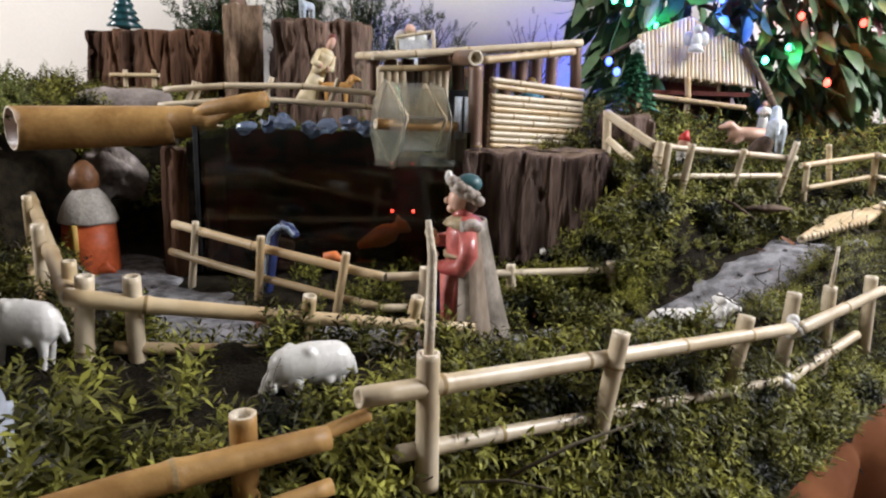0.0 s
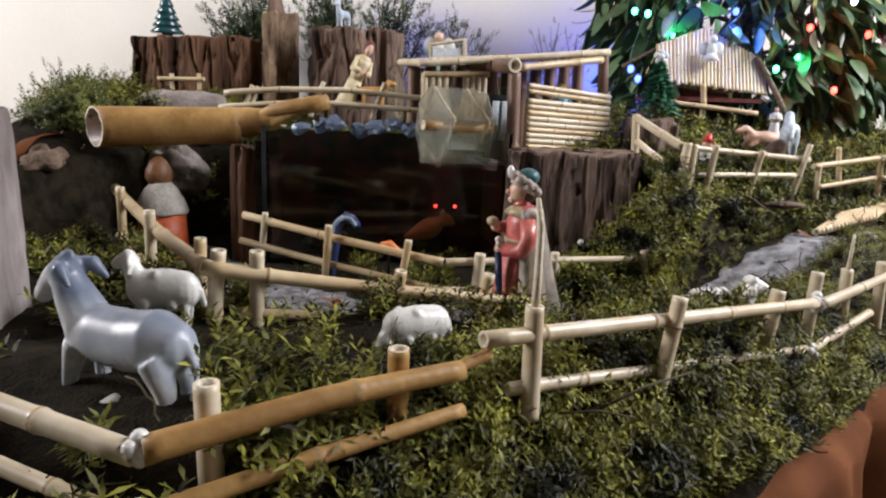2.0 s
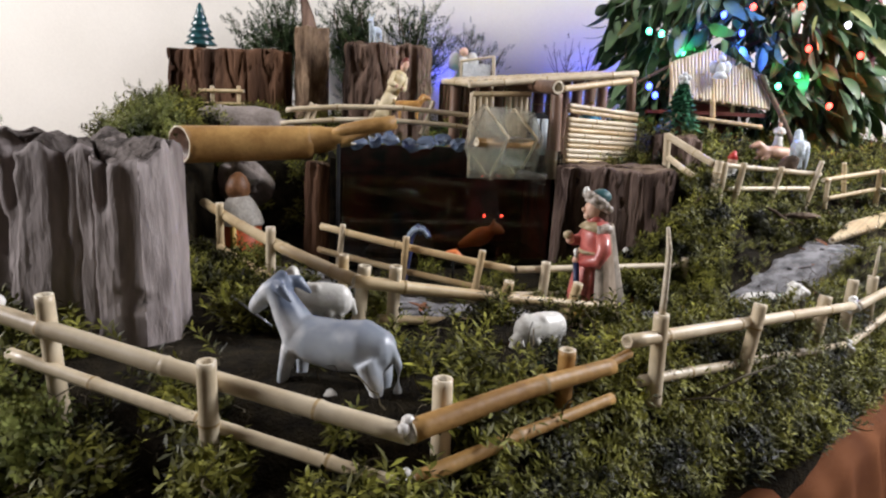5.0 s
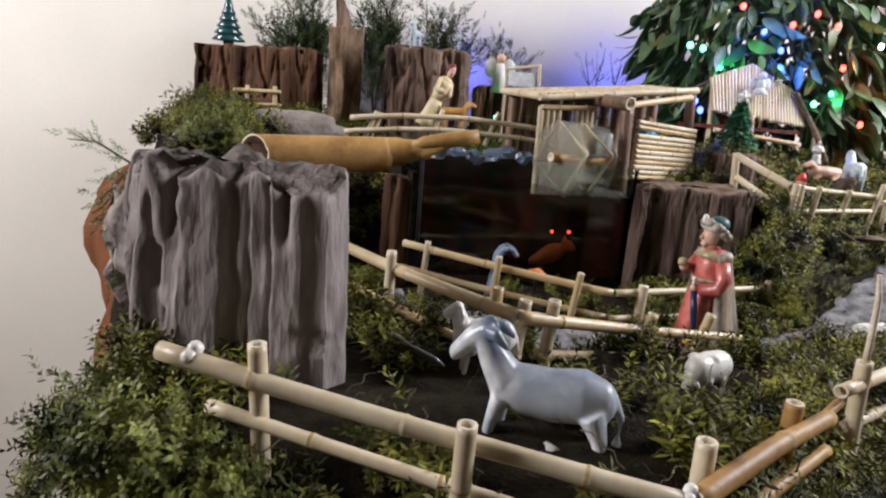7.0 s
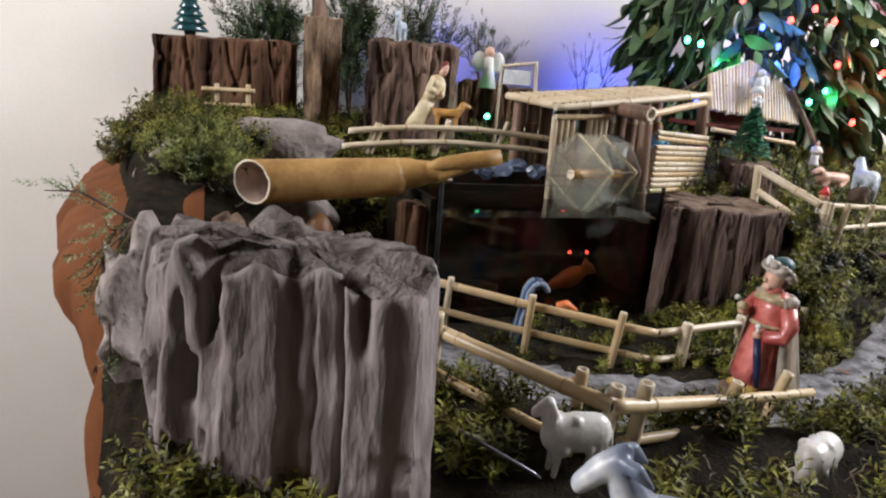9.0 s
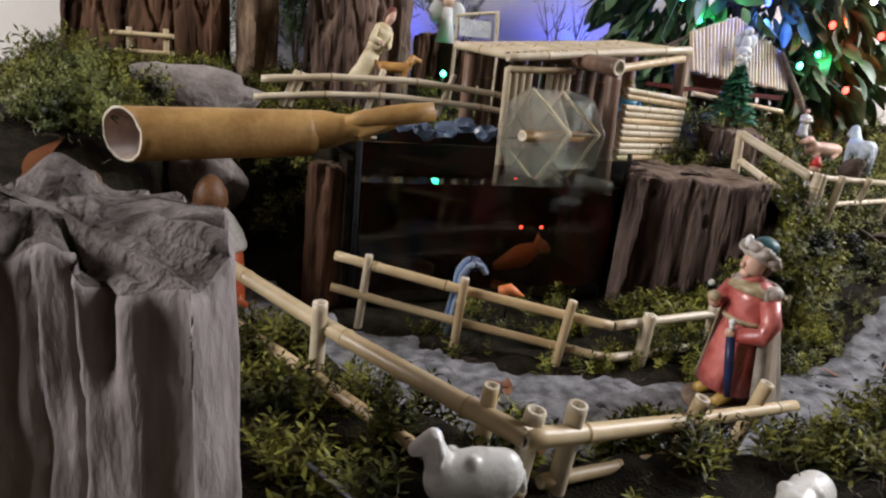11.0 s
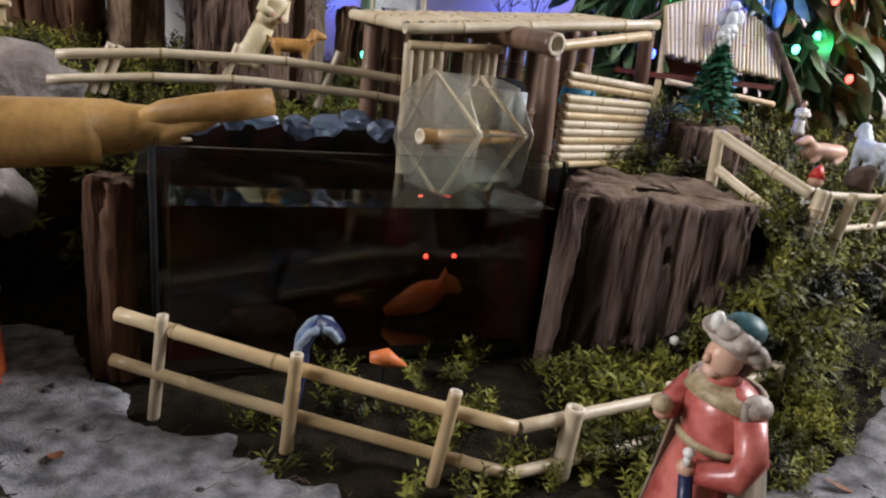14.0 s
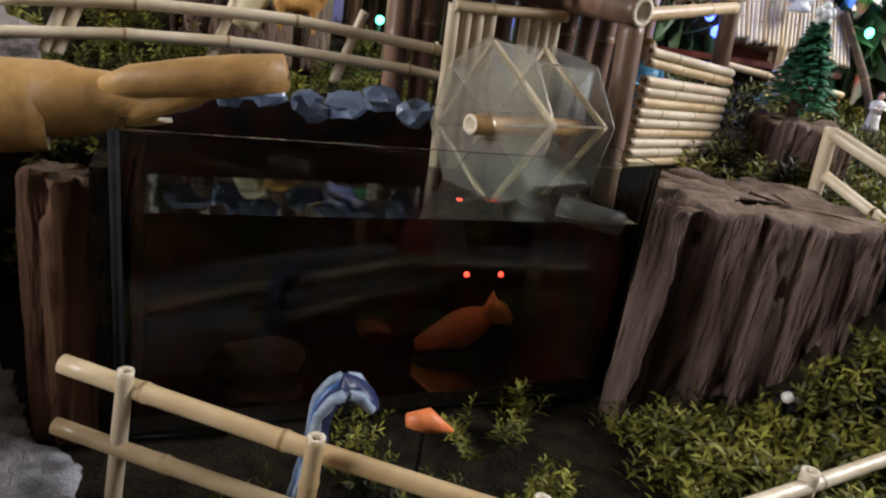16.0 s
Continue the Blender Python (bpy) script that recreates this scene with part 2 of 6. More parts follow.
M_LEAF_YELLOW = node_mat("variegated_leaf", (0.16, 0.19, 0.06), (0.30, 0.30, 0.11), 14, 0.45, 0.2, objrand=0.2)
M_LEAF_WINE = node_mat("wine_leaf", (0.14, 0.02, 0.03), (0.26, 0.05, 0.07), 14, 0.45, 0.2, objrand=0.2)
M_NEEDLE = node_mat("conifer_sprig", (0.020, 0.040, 0.014), (0.075, 0.12, 0.04), 30, 0.6, 0.0, island=0.5)
M_TWIG = node_mat("brown_twig", (0.07, 0.045, 0.03), (0.18, 0.12, 0.08), 50, 0.8, 0.5)
M_DRYLEAF = node_mat("dry_leaf", (0.20, 0.075, 0.035), (0.36, 0.16, 0.08), 60, 0.7, 0.4, objrand=0.3)
M_PEBBLE = node_mat("dark_pebble", (0.05, 0.05, 0.055), (0.14, 0.13, 0.13), 60, 0.6, 0.3, objrand=0.3)
M_CABLE = node_mat("green_cable", (0.01, 0.03, 0.015), (0.02, 0.05, 0.03), 60, 0.5, 0.1)
M_STRIP = node_mat("grey_metal_strip", (0.22, 0.23, 0.27), (0.34, 0.35, 0.4), 40, 0.35, 0.15, metal=0.6)
M_WINE = node_mat("wine_red_wood", (0.10, 0.02, 0.015), (0.2, 0.05, 0.035), 40, 0.5, 0.3)
GLOW = {c: glow_mat("lamp_" + c, v, s) for c, v, s in (
    ("blue", (0.045, 0.08, 1.0), 10), ("green", (0.10, 1.0, 0.55), 7), ("red", (1.0, 0.055, 0.04), 9), ("white", (0.8, 0.75, 1.0), 6))}


# ---- builders ----
def finish(bm, name, mats, smooth=True):
    me = bpy.data.meshes.new(name)
    bm.normal_update()
    bm.to_mesh(me)
    bm.free()
    for m in (mats if isinstance(mats, (list, tuple)) else [mats]):
        me.materials.append(m)
    if smooth:
        me.shade_smooth()
    return me


def thing(name, label, category, at=(0, 0, 0), group="", kind=""):
    ob = new(name)
    ob.empty_display_size = 0.02
    ob.matrix_basis = Matrix.Translation(at)
    return tagged(ob, label, category, group, kind)


def hang(ob, parent):
    ob.parent = parent
    ob.matrix_parent_inverse = parent.matrix_basis.inverted() if parent.parent is None else Matrix.Identity(4)
    return ob


def part(name, bm, mat, parent, label="", smooth=True):
    ob = new(name, finish(bm, name, mat, smooth))
    hang(ob, parent)
    if label:
        ob["label"] = label
    return ob


def single(name, bm, mats, label, category, group="", kind="", smooth=True):
    """A thing of one mesh, with its origin at the middle of its base."""
    lo = Vector([min(v.co[k] for v in bm.verts) for k in range(3)])
    hi = Vector([max(v.co[k] for v in bm.verts) for k in range(3)])
    base = Vector(((lo.x + hi.x) / 2, (lo.y + hi.y) / 2, lo.z))
    bmesh.ops.translate(bm, verts=bm.verts, vec=-base)
    ob = new(name, finish(bm, name, mats, smooth))
    ob.matrix_basis = Matrix.Translation(base)
    return tagged(ob, label, category, group, kind)


def box(bm, lo, hi, mi=0, m=None):
    r = bmesh.ops.create_cube(bm, size=1.0)
    c = [(a + b) / 2 for a, b in zip(lo, hi)]
    s = [b - a for a, b in zip(lo, hi)]
    for v in r["verts"]:
        v.co = Vector((c[0] + v.co.x * s[0], c[1] + v.co.y * s[1], c[2] + v.co.z * s[2]))
        if m:
            v.co = m @ v.co
    for f in {f for v in r["verts"] for f in v.link_faces}:
        f.material_index = mi
    return r["verts"]


def bm_box(lo, hi, m=None, bevel=0.0):
    bm = bmesh.new()
    box(bm, lo, hi, 0, m)
    if bevel:
        bmesh.ops.bevel(bm, geom=bm.edges[:], offset=bevel, segments=2, affect="EDGES")
    return bm


def sweep(bm, pts, radii, n=10, mi=0, flat=1.0, side=None, caps=True):
    """A tube along pts. flat squeezes it along the direction side."""
    pts = [Vector(p) for p in pts]
    rings = []
    ref = Vector(side) if side else None
    for i, p in enumerate(pts):
        d = (pts[min(i + 1, len(pts) - 1)] - pts[max(i - 1, 0)]).normalized()
        if ref is None:
            ref = Vector((0, 0, 1)) if abs(d.z) < 0.9 else Vector((1, 0, 0))
        a = (ref - d * ref.dot(d)).normalized()
        b = d.cross(a)
        r = radii[i] if isinstance(radii, (list, tuple)) else radii
        rings.append([bm.verts.new(p + a * (math.cos(2 * math.pi * k / n) * r * flat) + b * (math.sin(2 * math.pi * k / n) * r)) for k in range(n)])
    for i in range(len(rings) - 1):
        for k in range(n):
            f = bm.faces.new((rings[i][k], rings[i][(k + 1) % n], rings[i + 1][(k + 1) % n], rings[i + 1][k]))
            f.material_index = mi
    if caps:
        for ring, turn in ((rings[0], -1), (rings[-1], 1)):
            f = bm.faces.new(ring[::turn])
            f.material_index = mi
    return rings


def ball(bm, c, r, mi=0, seg=14, m=None):
    """An ellipsoid with radii r."""
    r = r if isinstance(r, (list, tuple)) else (r, r, r)
    res = bmesh.ops.create_uvsphere(bm, u_segments=seg, v_segments=max(6, seg * 2 // 3), radius=1.0)
    t = Matrix.Translation(c) @ (m.to_4x4() if m else Matrix.Identity(4)) @ Matrix.Diagonal((*r, 1))
    for v in res["verts"]:
        v.co = t @ v.co
    for f in {f for v in res["verts"] for f in v.link_faces}:
        f.material_index = mi
    return res["verts"]


def bamboo_bm(p, q, r0, r1=None, bow=0.0, nodes=1, hollow=True, n=12, seed=0, lip_at=0.66, inner=2):
    """A cut cane with swollen nodes, a slight bow and open ends. Slots: skin, node, pith."""
    rng = random.Random(seed * 7919 + int(abs(p[0] * 1e4)) + int(abs(q[1] * 1e4)))
    r1 = r1 or r0
    p, q = Vector(p), Vector(q)
    d = (q - p).normalized()
    ref = Vector((0, 0, 1)) if abs(d.z) < 0.9 else Vector((1, 0, 0))
    a = (ref - d * ref.dot(d)).normalized()
    b = d.cross(a)
    ts = [(0.0, 1.0, 0), (0.05, 1.0, 0)]
    for k in range(nodes):
        c = (k + 0.5 + rng.uniform(-0.25, 0.25)) / nodes
        w = min(0.02, 0.0022 / max(1e-4, (q - p).length))
        ts += [(c - 2.5 * w, 1.0, 0), (c - w, 1.05, 1), (c, 1.13, 1), (c + w, 1.04, 0), (c + 2.5 * w, 0.985, 0)]
    ts += [(0.5, 1.0, 0), (0.95, 1.0, 0), (1.0, 1.0, 0)]
    ts.sort(key=lambda t: t[0])
    bm = bmesh.new()
    rings = []
    wob = rng.uniform(0, 6)
    for t, k, mi in ts:
        c = p.lerp(q, t) + a * (bow * 4 * t * (1 - t)) + b * (0.06 * r0 * math.sin(5 * t + wob))
        r = (r0 + (r1 - r0) * t) * k
        rings.append((mi, [bm.verts.new(c + a * math.cos(2 * math.pi * j / n) * r + b * math.sin(2 * math.pi * j / n) * r) for j in range(n)]))
    for (mi, u), (mj, v) in zip(rings, rings[1:]):
        for j in range(n):
            f = bm.faces.new((u[j], u[(j + 1) % n], v[(j + 1) % n], v[j]))
            f.material_index = 1 if mi and mj else 0
    for (mi, ring), inward, turn in ((rings[0], d, -1), (rings[-1], -d, 1)):
        c = sum((v.co for v in ring), Vector()) / n
        lip = [bm.verts.new(c + (v.co - c) * lip_at) for v in ring]
        for j in range(n):
            f = bm.faces.new((ring[j], ring[(j + 1) % n], lip[(j + 1) % n], lip[j])[::turn][::-1])
            f.material_index = 2
        deep = [bm.verts.new(v.co + inward * (r0 * (1.6 if hollow else 0.05))) for v in lip]
        for j in range(n):
            f = bm.faces.new((lip[j], lip[(j + 1) % n], deep[(j + 1) % n], deep[j]))
            f.material_index = inner
        f = bm.faces.new(deep)
        f.material_index = 1 if inner == 2 else inner
    bmesh.ops.recalc_face_normals(bm, faces=bm.faces[:])
    return bm


def cane(name, parent, p, q, r0, r1=None, bow=0.0, nodes=1, skin=None, label="", seed=0, hollow=True):
    return part(name, bamboo_bm(p, q, r0, r1, bow, nodes, hollow, seed=seed), [skin or M_BAMBOO, M_NODE, M_PITH], parent, label)


def smooth(a, b, v):
    t = min(1.0, max(0.0, (v - a) / (b - a)))
    return t * t * (3 - 2 * t)


def nz(x, y, z=0.0, s=1.0):
    return noise.noise(Vector((x * s, y * s, z * s)))


# ---- the lie of the land ----
OUTLINE = [(-0.575, 0.40), (-0.558, 0.315), (-0.45, 0.195), (-0.28, 0.11), (-0.14, 0.12), (-0.035, 0.245), (0.05, 0.318), (0.185, 0.396),
           (0.286, 0.491), (0.386, 0.594), (0.512, 0.733), (0.70, 0.85), (0.92, 0.95), (1.18, 1.06), (1.18, 1.74), (-0.84, 1.74), (-0.83, 1.42), (-0.745, 1.05), (-0.665, 0.83), (-0.625, 0.6)]
FOOT = [(-1.0, 0.40), (-0.66, 0.42), (-0.56, 0.50), (-0.515, 0.66), (-0.49, 0.93), (-0.33, 0.97), (-0.32, 1.03), (0.055, 1.03), (0.06, 0.86),
        (0.10, 0.78), (0.19, 0.69), (0.27, 0.705), (0.36, 0.785), (0.45, 0.85), (0.60, 0.93), (0.95, 1.05), (1.3, 1.2)]
TRACK = [(-0.43, 0.84, 0.05), (-0.35, 0.72, 0.055), (-0.22, 0.60, 0.075), (-0.05, 0.555, 0.075), (0.08, 0.575, 0.055), (0.17, 0.605, 0.046), (0.26, 0.648, 0.045), (0.34, 0.70, 0.045), (0.42, 0.75, 0.045)]
RIDGE = [(-0.18, 0.19), (-0.04, 0.29), (0.11, 0.375), (0.23, 0.46), (0.28, 0.50), (0.40, 0.60), (0.6, 0.80)]


def seg_dist(x, y, a, b):
    dx, dy = b[0] - a[0], b[1] - a[1]
    t = min(1, max(0, ((x - a[0]) * dx + (y - a[1]) * dy) / (dx * dx + dy * dy)))
    return math.hypot(x - a[0] - t * dx, y - a[1] - t * dy), t


def inside(x, y):
    """The distance in from the outline; minus: outside."""
    odd, near = False, 9.0
    for a, b in zip(OUTLINE, OUTLINE[1:] + OUTLINE[:1]):
        near = min(near, seg_dist(x, y, a, b)[0])
        if (a[1] > y) != (b[1] > y) and x < a[0] + (y - a[1]) / (b[1] - a[1]) * (b[0] - a[0]):
            odd = not odd
    return near if odd else -near


def track(x, y):
    """How far off the sand path's middle line, in half widths."""
    best = 9.0
    for a, b in zip(TRACK, TRACK[1:]):
        d, t = seg_dist(x, y, a, b)
        best = min(best, d / (a[2] + (b[2] - a[2]) * t))
    return best + 0.18 * nz(x, y, 0, 22) + 0.1 * nz(x, y, 3, 60)


def foot(x):
    for a, b in zip(FOOT, FOOT[1:]):
        if a[0] <= x <= b[0]:
            return a[1] + (b[1] - a[1]) * (x - a[0]) / (b[0] - a[0])
    return FOOT[-1][1]


def rim_z(x, y):
    return 0.655 + (0.20 * smooth(0.43, 0.76, y) if x < -0.5 else 0.14 * smooth(0.85, 1.15, y))


PEN = [(-1.0, 0.34), (-0.48, 0.275), (-0.17, 0.185), (-0.03, 0.28), (0.28, 0.495), (0.40, 0.60), (0.62, 0.80), (1.3, 1.2)]


def pen_line(x):
    for a, b in zip(PEN, PEN[1:]):
        if a[0] <= x <= b[0]:
            return a[1] + (b[1] - a[1]) * (x - a[0]) / (b[0] - a[0])
    return PEN[-1][1]


def land(x, y, e=None):
    d = (y - foot(x)) * 0.8
    z = 0.692 + 0.133 * smooth(0, 0.11, d) + 0.07 * smooth(0.12, 0.42, d)
    z += 0.072 * smooth(0.57, 0.74, y) * smooth(0.14, 0.40, x) * (1 - smooth(0, 0.1, d))
    r = min(seg_dist(x, y, a, b)[0] for a, b in zip(RIDGE, RIDGE[1:]))
    z += 0.008 * math.exp(-(r / 0.055) ** 2)
    bound = 0.44 + 1.3 * max(0.0, -0.22 - x) + 0.62 * max(0.0, x - 0.05)
    z += 0.042 * smooth(0.065, 0.0, y - bound) * (1 - smooth(0, 0.1, d)) * smooth(-0.012, 0.045, y - pen_line(x))
    k = smooth(0.85, 1.25, track(x, y))
    z += k * (0.008 * nz(x, y, 0, 14) + 0.006 * nz(x, y, 5, 40) + 0.004)
    e = inside(x, y) if e is None else e
    low = rim_z(x, y)
    return low + (z - low) * smooth(-0.014, 0.044, e)


# ---- the room ----
def slab(name, lo, hi, mat, label, category):
    return single(name, bm_box(lo, hi), mat, label, category, kind="structure", smooth=False)


slab("floor", (-2.6, -2.4, -0.45), (1.8, 1.95, -0.35), M_FLOOR, "plain brown wooden floor of the room", "floor")
# Ceiling and front wall stay out of view; their dark colour limits fill light.
slab("ceiling", (-2.6, -2.4, 2.6), (1.8, 1.95, 2.7), M_CEIL, "unseen ceiling, kept dark to cut bounced light", "ceiling")
slab("wall_back", (-2.5, 1.80, -0.35), (1.7, 1.95, 2.6), M_WALL, "plain cream painted wall behind the display", "wall")
slab("wall_front", (-2.5, -2.4, -0.35), (1.7, -2.25, 2.6), M_DIM, "unseen wall behind the viewer, kept dark to cut bounced light", "wall")
# Side walls are unseen: left dark against bounce, right white to bounce light back.
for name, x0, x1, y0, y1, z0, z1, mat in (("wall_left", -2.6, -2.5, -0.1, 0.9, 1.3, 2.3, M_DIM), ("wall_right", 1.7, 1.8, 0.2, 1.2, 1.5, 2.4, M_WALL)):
    bm = bmesh.new()
    for lo, hi in (((x0, -2.4, -0.35), (x1, y0, 2.6)), ((x0, y1, -0.35), (x1, 1.95, 2.6)), ((x0, y0, -0.35), (x1, y1, z0)), ((x0, y0, z1), (x1, y1, 2.6))):
        box(bm, lo, hi)
    single(name, bm, mat, "plain unseen wall with an added high window opening", "wall", kind="structure", smooth=False)

# ---- table, cloth, ground ----
table = thing("table", "plain wooden table wholly draped in brown cloth", "table", (0, 0.9, -0.35))
part("tabletop", bm_box((-0.55, 0.84, 0.56), (0.62, 1.70, 0.60)), M_FLOOR, table)
for x in (-0.50, 0.57):
    for y in (0.89, 1.65):
        part("leg", bm_box((x - 0.03, y - 0.03, -0.35), (x + 0.03, y + 0.03, 0.56)), M_FLOOR, table)


def border_points(step):
    pts = []
    for a, b in zip(OUTLINE, OUTLINE[1:] + OUTLINE[:1]):
        n = max(1, int(math.dist(a, b) / step))
        pts += [Vector((a[0] + (b[0] - a[0]) * k / n, a[1] + (b[1] - a[1]) * k / n)) for k in range(n)]
    for _ in range(30):
        pts = [(pts[i - 1] + pts[i] * 2 + pts[(i + 1) % len(pts)]) / 4 for i in range(len(pts))]
    return pts


def cloth_skirt():
    """Loose folds that fall from the edge of the display."""
    bm = bmesh.new()
    ring = border_points(0.008)
    n, rows = len(ring), 44
    grid = []
    s = 0.0
    for i, p in enumerate(ring):
        t = (ring[(i + 1) % n] - ring[i - 1]).normalized()
        out = Vector((t.y, -t.x))
        s += (ring[i] - ring[i - 1]).length
        col = []
        top = rim_z(p.x, p.y) + 0.010
        for k in range(rows):
            f = k / (rows - 1)
            drop = f ** 1.15
            fold = 0.036 * nz(s * 22, f * 0.9, 1.0) + 0.020 * nz(s * 7, f * 1.3, 7.0) + 0.006 * nz(s * 40, f * 3, 3.0)
            left = smooth(-0.10, -0.42, p.x)
            away = -0.10 * max(0.0, 1 - f * 12) + 0.020 + (1 - left) * 0.06 * f + left * (0.065 * smooth(0.6, 0.8, p.y) * smooth(0.0, 0.13, f) * (1 - smooth(0.13, 0.34, f)) - 0.40 * smooth(0.12, 0.70, f)) + fold * min(1, f * 5) * (1.0 if p.x > -0.55 else 0.5)
            z = top + (-0.25 - top) * drop + (0.012 * nz(s * 9, f * 4, 5.0) if k < 12 else 0) - (0.006 if k == 0 else 0)
            col.append(bm.verts.new((p.x + out.x * away, p.y + out.y * away, z)))
        grid.append(col)
    for i in range(n):
        for k in range(rows - 1):
            bm.faces.new((grid[i][k], grid[i][k + 1], grid[(i + 1) % n][k + 1], grid[(i + 1) % n][k]))
    bmesh.ops.recalc_face_normals(bm, faces=bm.faces[:])
    ob = single("tablecloth", bm, M_CLOTH, "rust-brown cloth hanging in loose folds round the table", "tablecloth")
    sol = ob.modifiers.new("thick", "SOLIDIFY")
    sol.thickness = 0.0015
    return ob


cloth_skirt()


def sheet(name, step, keep, lift, mat, label, category):
    bm = bmesh.new()
    made = {}
    xs, ys = np.arange(-1.0, 1.2, step), np.arange(0.08, 1.76, step)

    def vert(i, j):
        if (i, j) not in made:
            x, y = float(xs[i]), float(ys[j])
            made[i, j] = bm.verts.new((x, y, land(x, y) + lift(x, y)))
        return made[i, j]

    for i in range(len(xs) - 1):
        for j in range(len(ys) - 1):
            if keep(float(xs[i]) + step / 2, float(ys[j]) + step / 2):
                bm.faces.new((vert(i, j), vert(i + 1, j), vert(i + 1, j + 1), vert(i, j + 1)))
    return single(name, bm, mat, label, category, kind="structure")


sheet("ground", 0.0125, lambda x, y: inside(x, y) > -0.016, lambda x, y: -0.075 * smooth(0.006, -0.018, inside(x, y)), M_SOIL, "dark earth base of the display under the moss", "ground")
sheet("path", 0.006, lambda x, y: -0.45 < x < 0.55 and 0.4 < y < 1.0 and track(x, y) < 1.3, lambda x, y: 0.004 - 0.014 * smooth(0.85, 1.15, track(x, y) + 0.22 * nz(x, y, 2, 30) + 0.12 * nz(x, y, 6, 90)), M_SAND, "winding path of pale grey-white sand", "path")


# ---- wood ----
def stump_bm(plan, z0, z1, lean=(0, 0), ridge=0.010, freq=9.0, seed=0, taper=0.04, rough_top=0.008, nz_rows=44, step=0.003, tilt=(0, 0), crackw=1.0, pitted=None, flare=0.0, wander=0.0):
    """A broken block of old wood: a closed outline in plan, drawn up in deep furrows, with a rough top. Slots: bark, cut wood."""
    pts = []
    m = len(plan)
    for i in range(m):
        a, b = Vector(plan[i]), Vector(plan[(i + 1) % m])
        n = max(2, int((b - a).length / step))
        pts += [a.lerp(b, k / n) for k in range(n)]
    for _ in range(3):
        pts = [(pts[i - 1] + pts[i] * 2 + pts[(i + 1) % len(pts)]) / 4 for i in range(len(pts))]
    n = len(pts)
    mid = sum(pts, Vector((0, 0))) / n
    normals = []
    for i in range(n):
        t = (pts[(i + 1) % n] - pts[i - 1]).normalized()
        normals.append(Vector((t.y, -t.x)))
    if sum((p - mid).dot(q) for p, q in zip(pts, normals)) < 0:
        normals = [-q for q in normals]
    bm = bmesh.new()
    rings = []
    arc = np.cumsum([0] + [(pts[(i + 1) % n] - pts[i]).length for i in range(n)])
    for k in range(nz_rows + 1):
        f = k / nz_rows
        ring = []
        for i, (p, q) in enumerate(zip(pts, normals)):
            s = arc[i] * freq * 10 + wander * nz(arc[i] * 6, 0, seed + 3 + 14 * (z0 + (z1 - z0) * f))
            top = z1 + tilt[0] * (p.x - mid.x) + tilt[1] * (p.y - mid.y) + rough_top * nz(p.x * 40, p.y * 40, seed)
            z = z0 + (top - z0) * f
            plate = math.tanh(5 * nz(s * 0.34, z * 1.6, seed)) * 0.7 + 0.5 * nz(s * 0.9, z * 2.5, seed + 2)
            crack = -9.0 * max(0.0, 0.10 - abs(nz(s * 0.62, z * 3.0, seed + 5))) - 5.0 * max(0.0, 0.08 - abs(nz(s * 1.9, z * 6.0, seed + 7)))
            pit = -1.0 * smooth(0.50, 0.64, nz(s * 1.1, z * 34, seed + 13))
            if pitted is not None:
                u = p.x + 0.007 * nz(p.x * 8, z * 11, seed) + 0.003 * nz(p.x * 20, z * 34, seed)
                plate = 0.55 * smooth(-0.492, -0.488, u) - 0.85 * smooth(-0.456, -0.452, u) + 0.60 * smooth(-0.424, -0.421, u) - 0.45 * smooth(-0.396, -0.393, u) + 0.35 * nz(u * 9, z * 7, seed + 2)
                crack = -0.9 * max(0.0, 1 - abs(u + 0.4225) / 0.0028) - 0.5 * max(0.0, 1 - abs(u + 0.4395) / 0.0022) - 1.6 * max(0.0, 1 - abs(u + 0.410) / 0.006) * smooth(0.835, 0.87, z) - 8 * max(0.0, 0.02 - abs(nz(s * 3.0, z * 3.0, seed + 7)))
                side = smooth(pitted + 0.006, pitted - 0.006, u)
                pit = side * (-1.6 * smooth(0.12, 0.45, nz(p.x * 75, p.y * 75, z * 32 + seed)) + 1.1 * nz(p.x * 60, p.y * 60, z * 14)) + (1 - side) * pit * 0.4
            groove = plate + crack * crackw + pit + 0.22 * nz(s * 4.0, z * 30, seed + 9) - 0.5
            w = 1 + taper * (1 - f) + flare * max(0.0, 1 - f * 2.2) ** 2
            c = mid + (p - mid) * w + q * ridge * groove
            if k == nz_rows:
                c -= q * 0.002
            ring.append(bm.verts.new((c.x + lean[0] * f, c.y + lean[1] * f, z)))
        rings.append(ring)
    for u, v in zip(rings, rings[1:]):
        for i in range(n):
            bm.faces.new((u[i], u[(i + 1) % n], v[(i + 1) % n], v[i]))
    last = rings[-1]
    c0 = sum((v.co for v in last), Vector()) / n
    for w in (0.86, 0.6, 0.3):
        inner = []
        for v in rings[-1]:
            p = c0 + (v.co - c0) * w
            p.z = c0.z + (v.co.z - c0.z) * w + rough_top * 0.6 * nz(p.x * 70, p.y * 70, seed + 2)
            inner.append(bm.verts.new(p))
        for i in range(n):
            f = bm.faces.new((last[i], last[(i + 1) % n], inner[(i + 1) % n], inner[i]))
            f.material_index = 1
        last = inner
    f = bm.faces.new(last)
    f.material_index = 1
    f = bm.faces.new(rings[0][::-1])
    bmesh.ops.recalc_face_normals(bm, faces=bm.faces[:])
    return bm


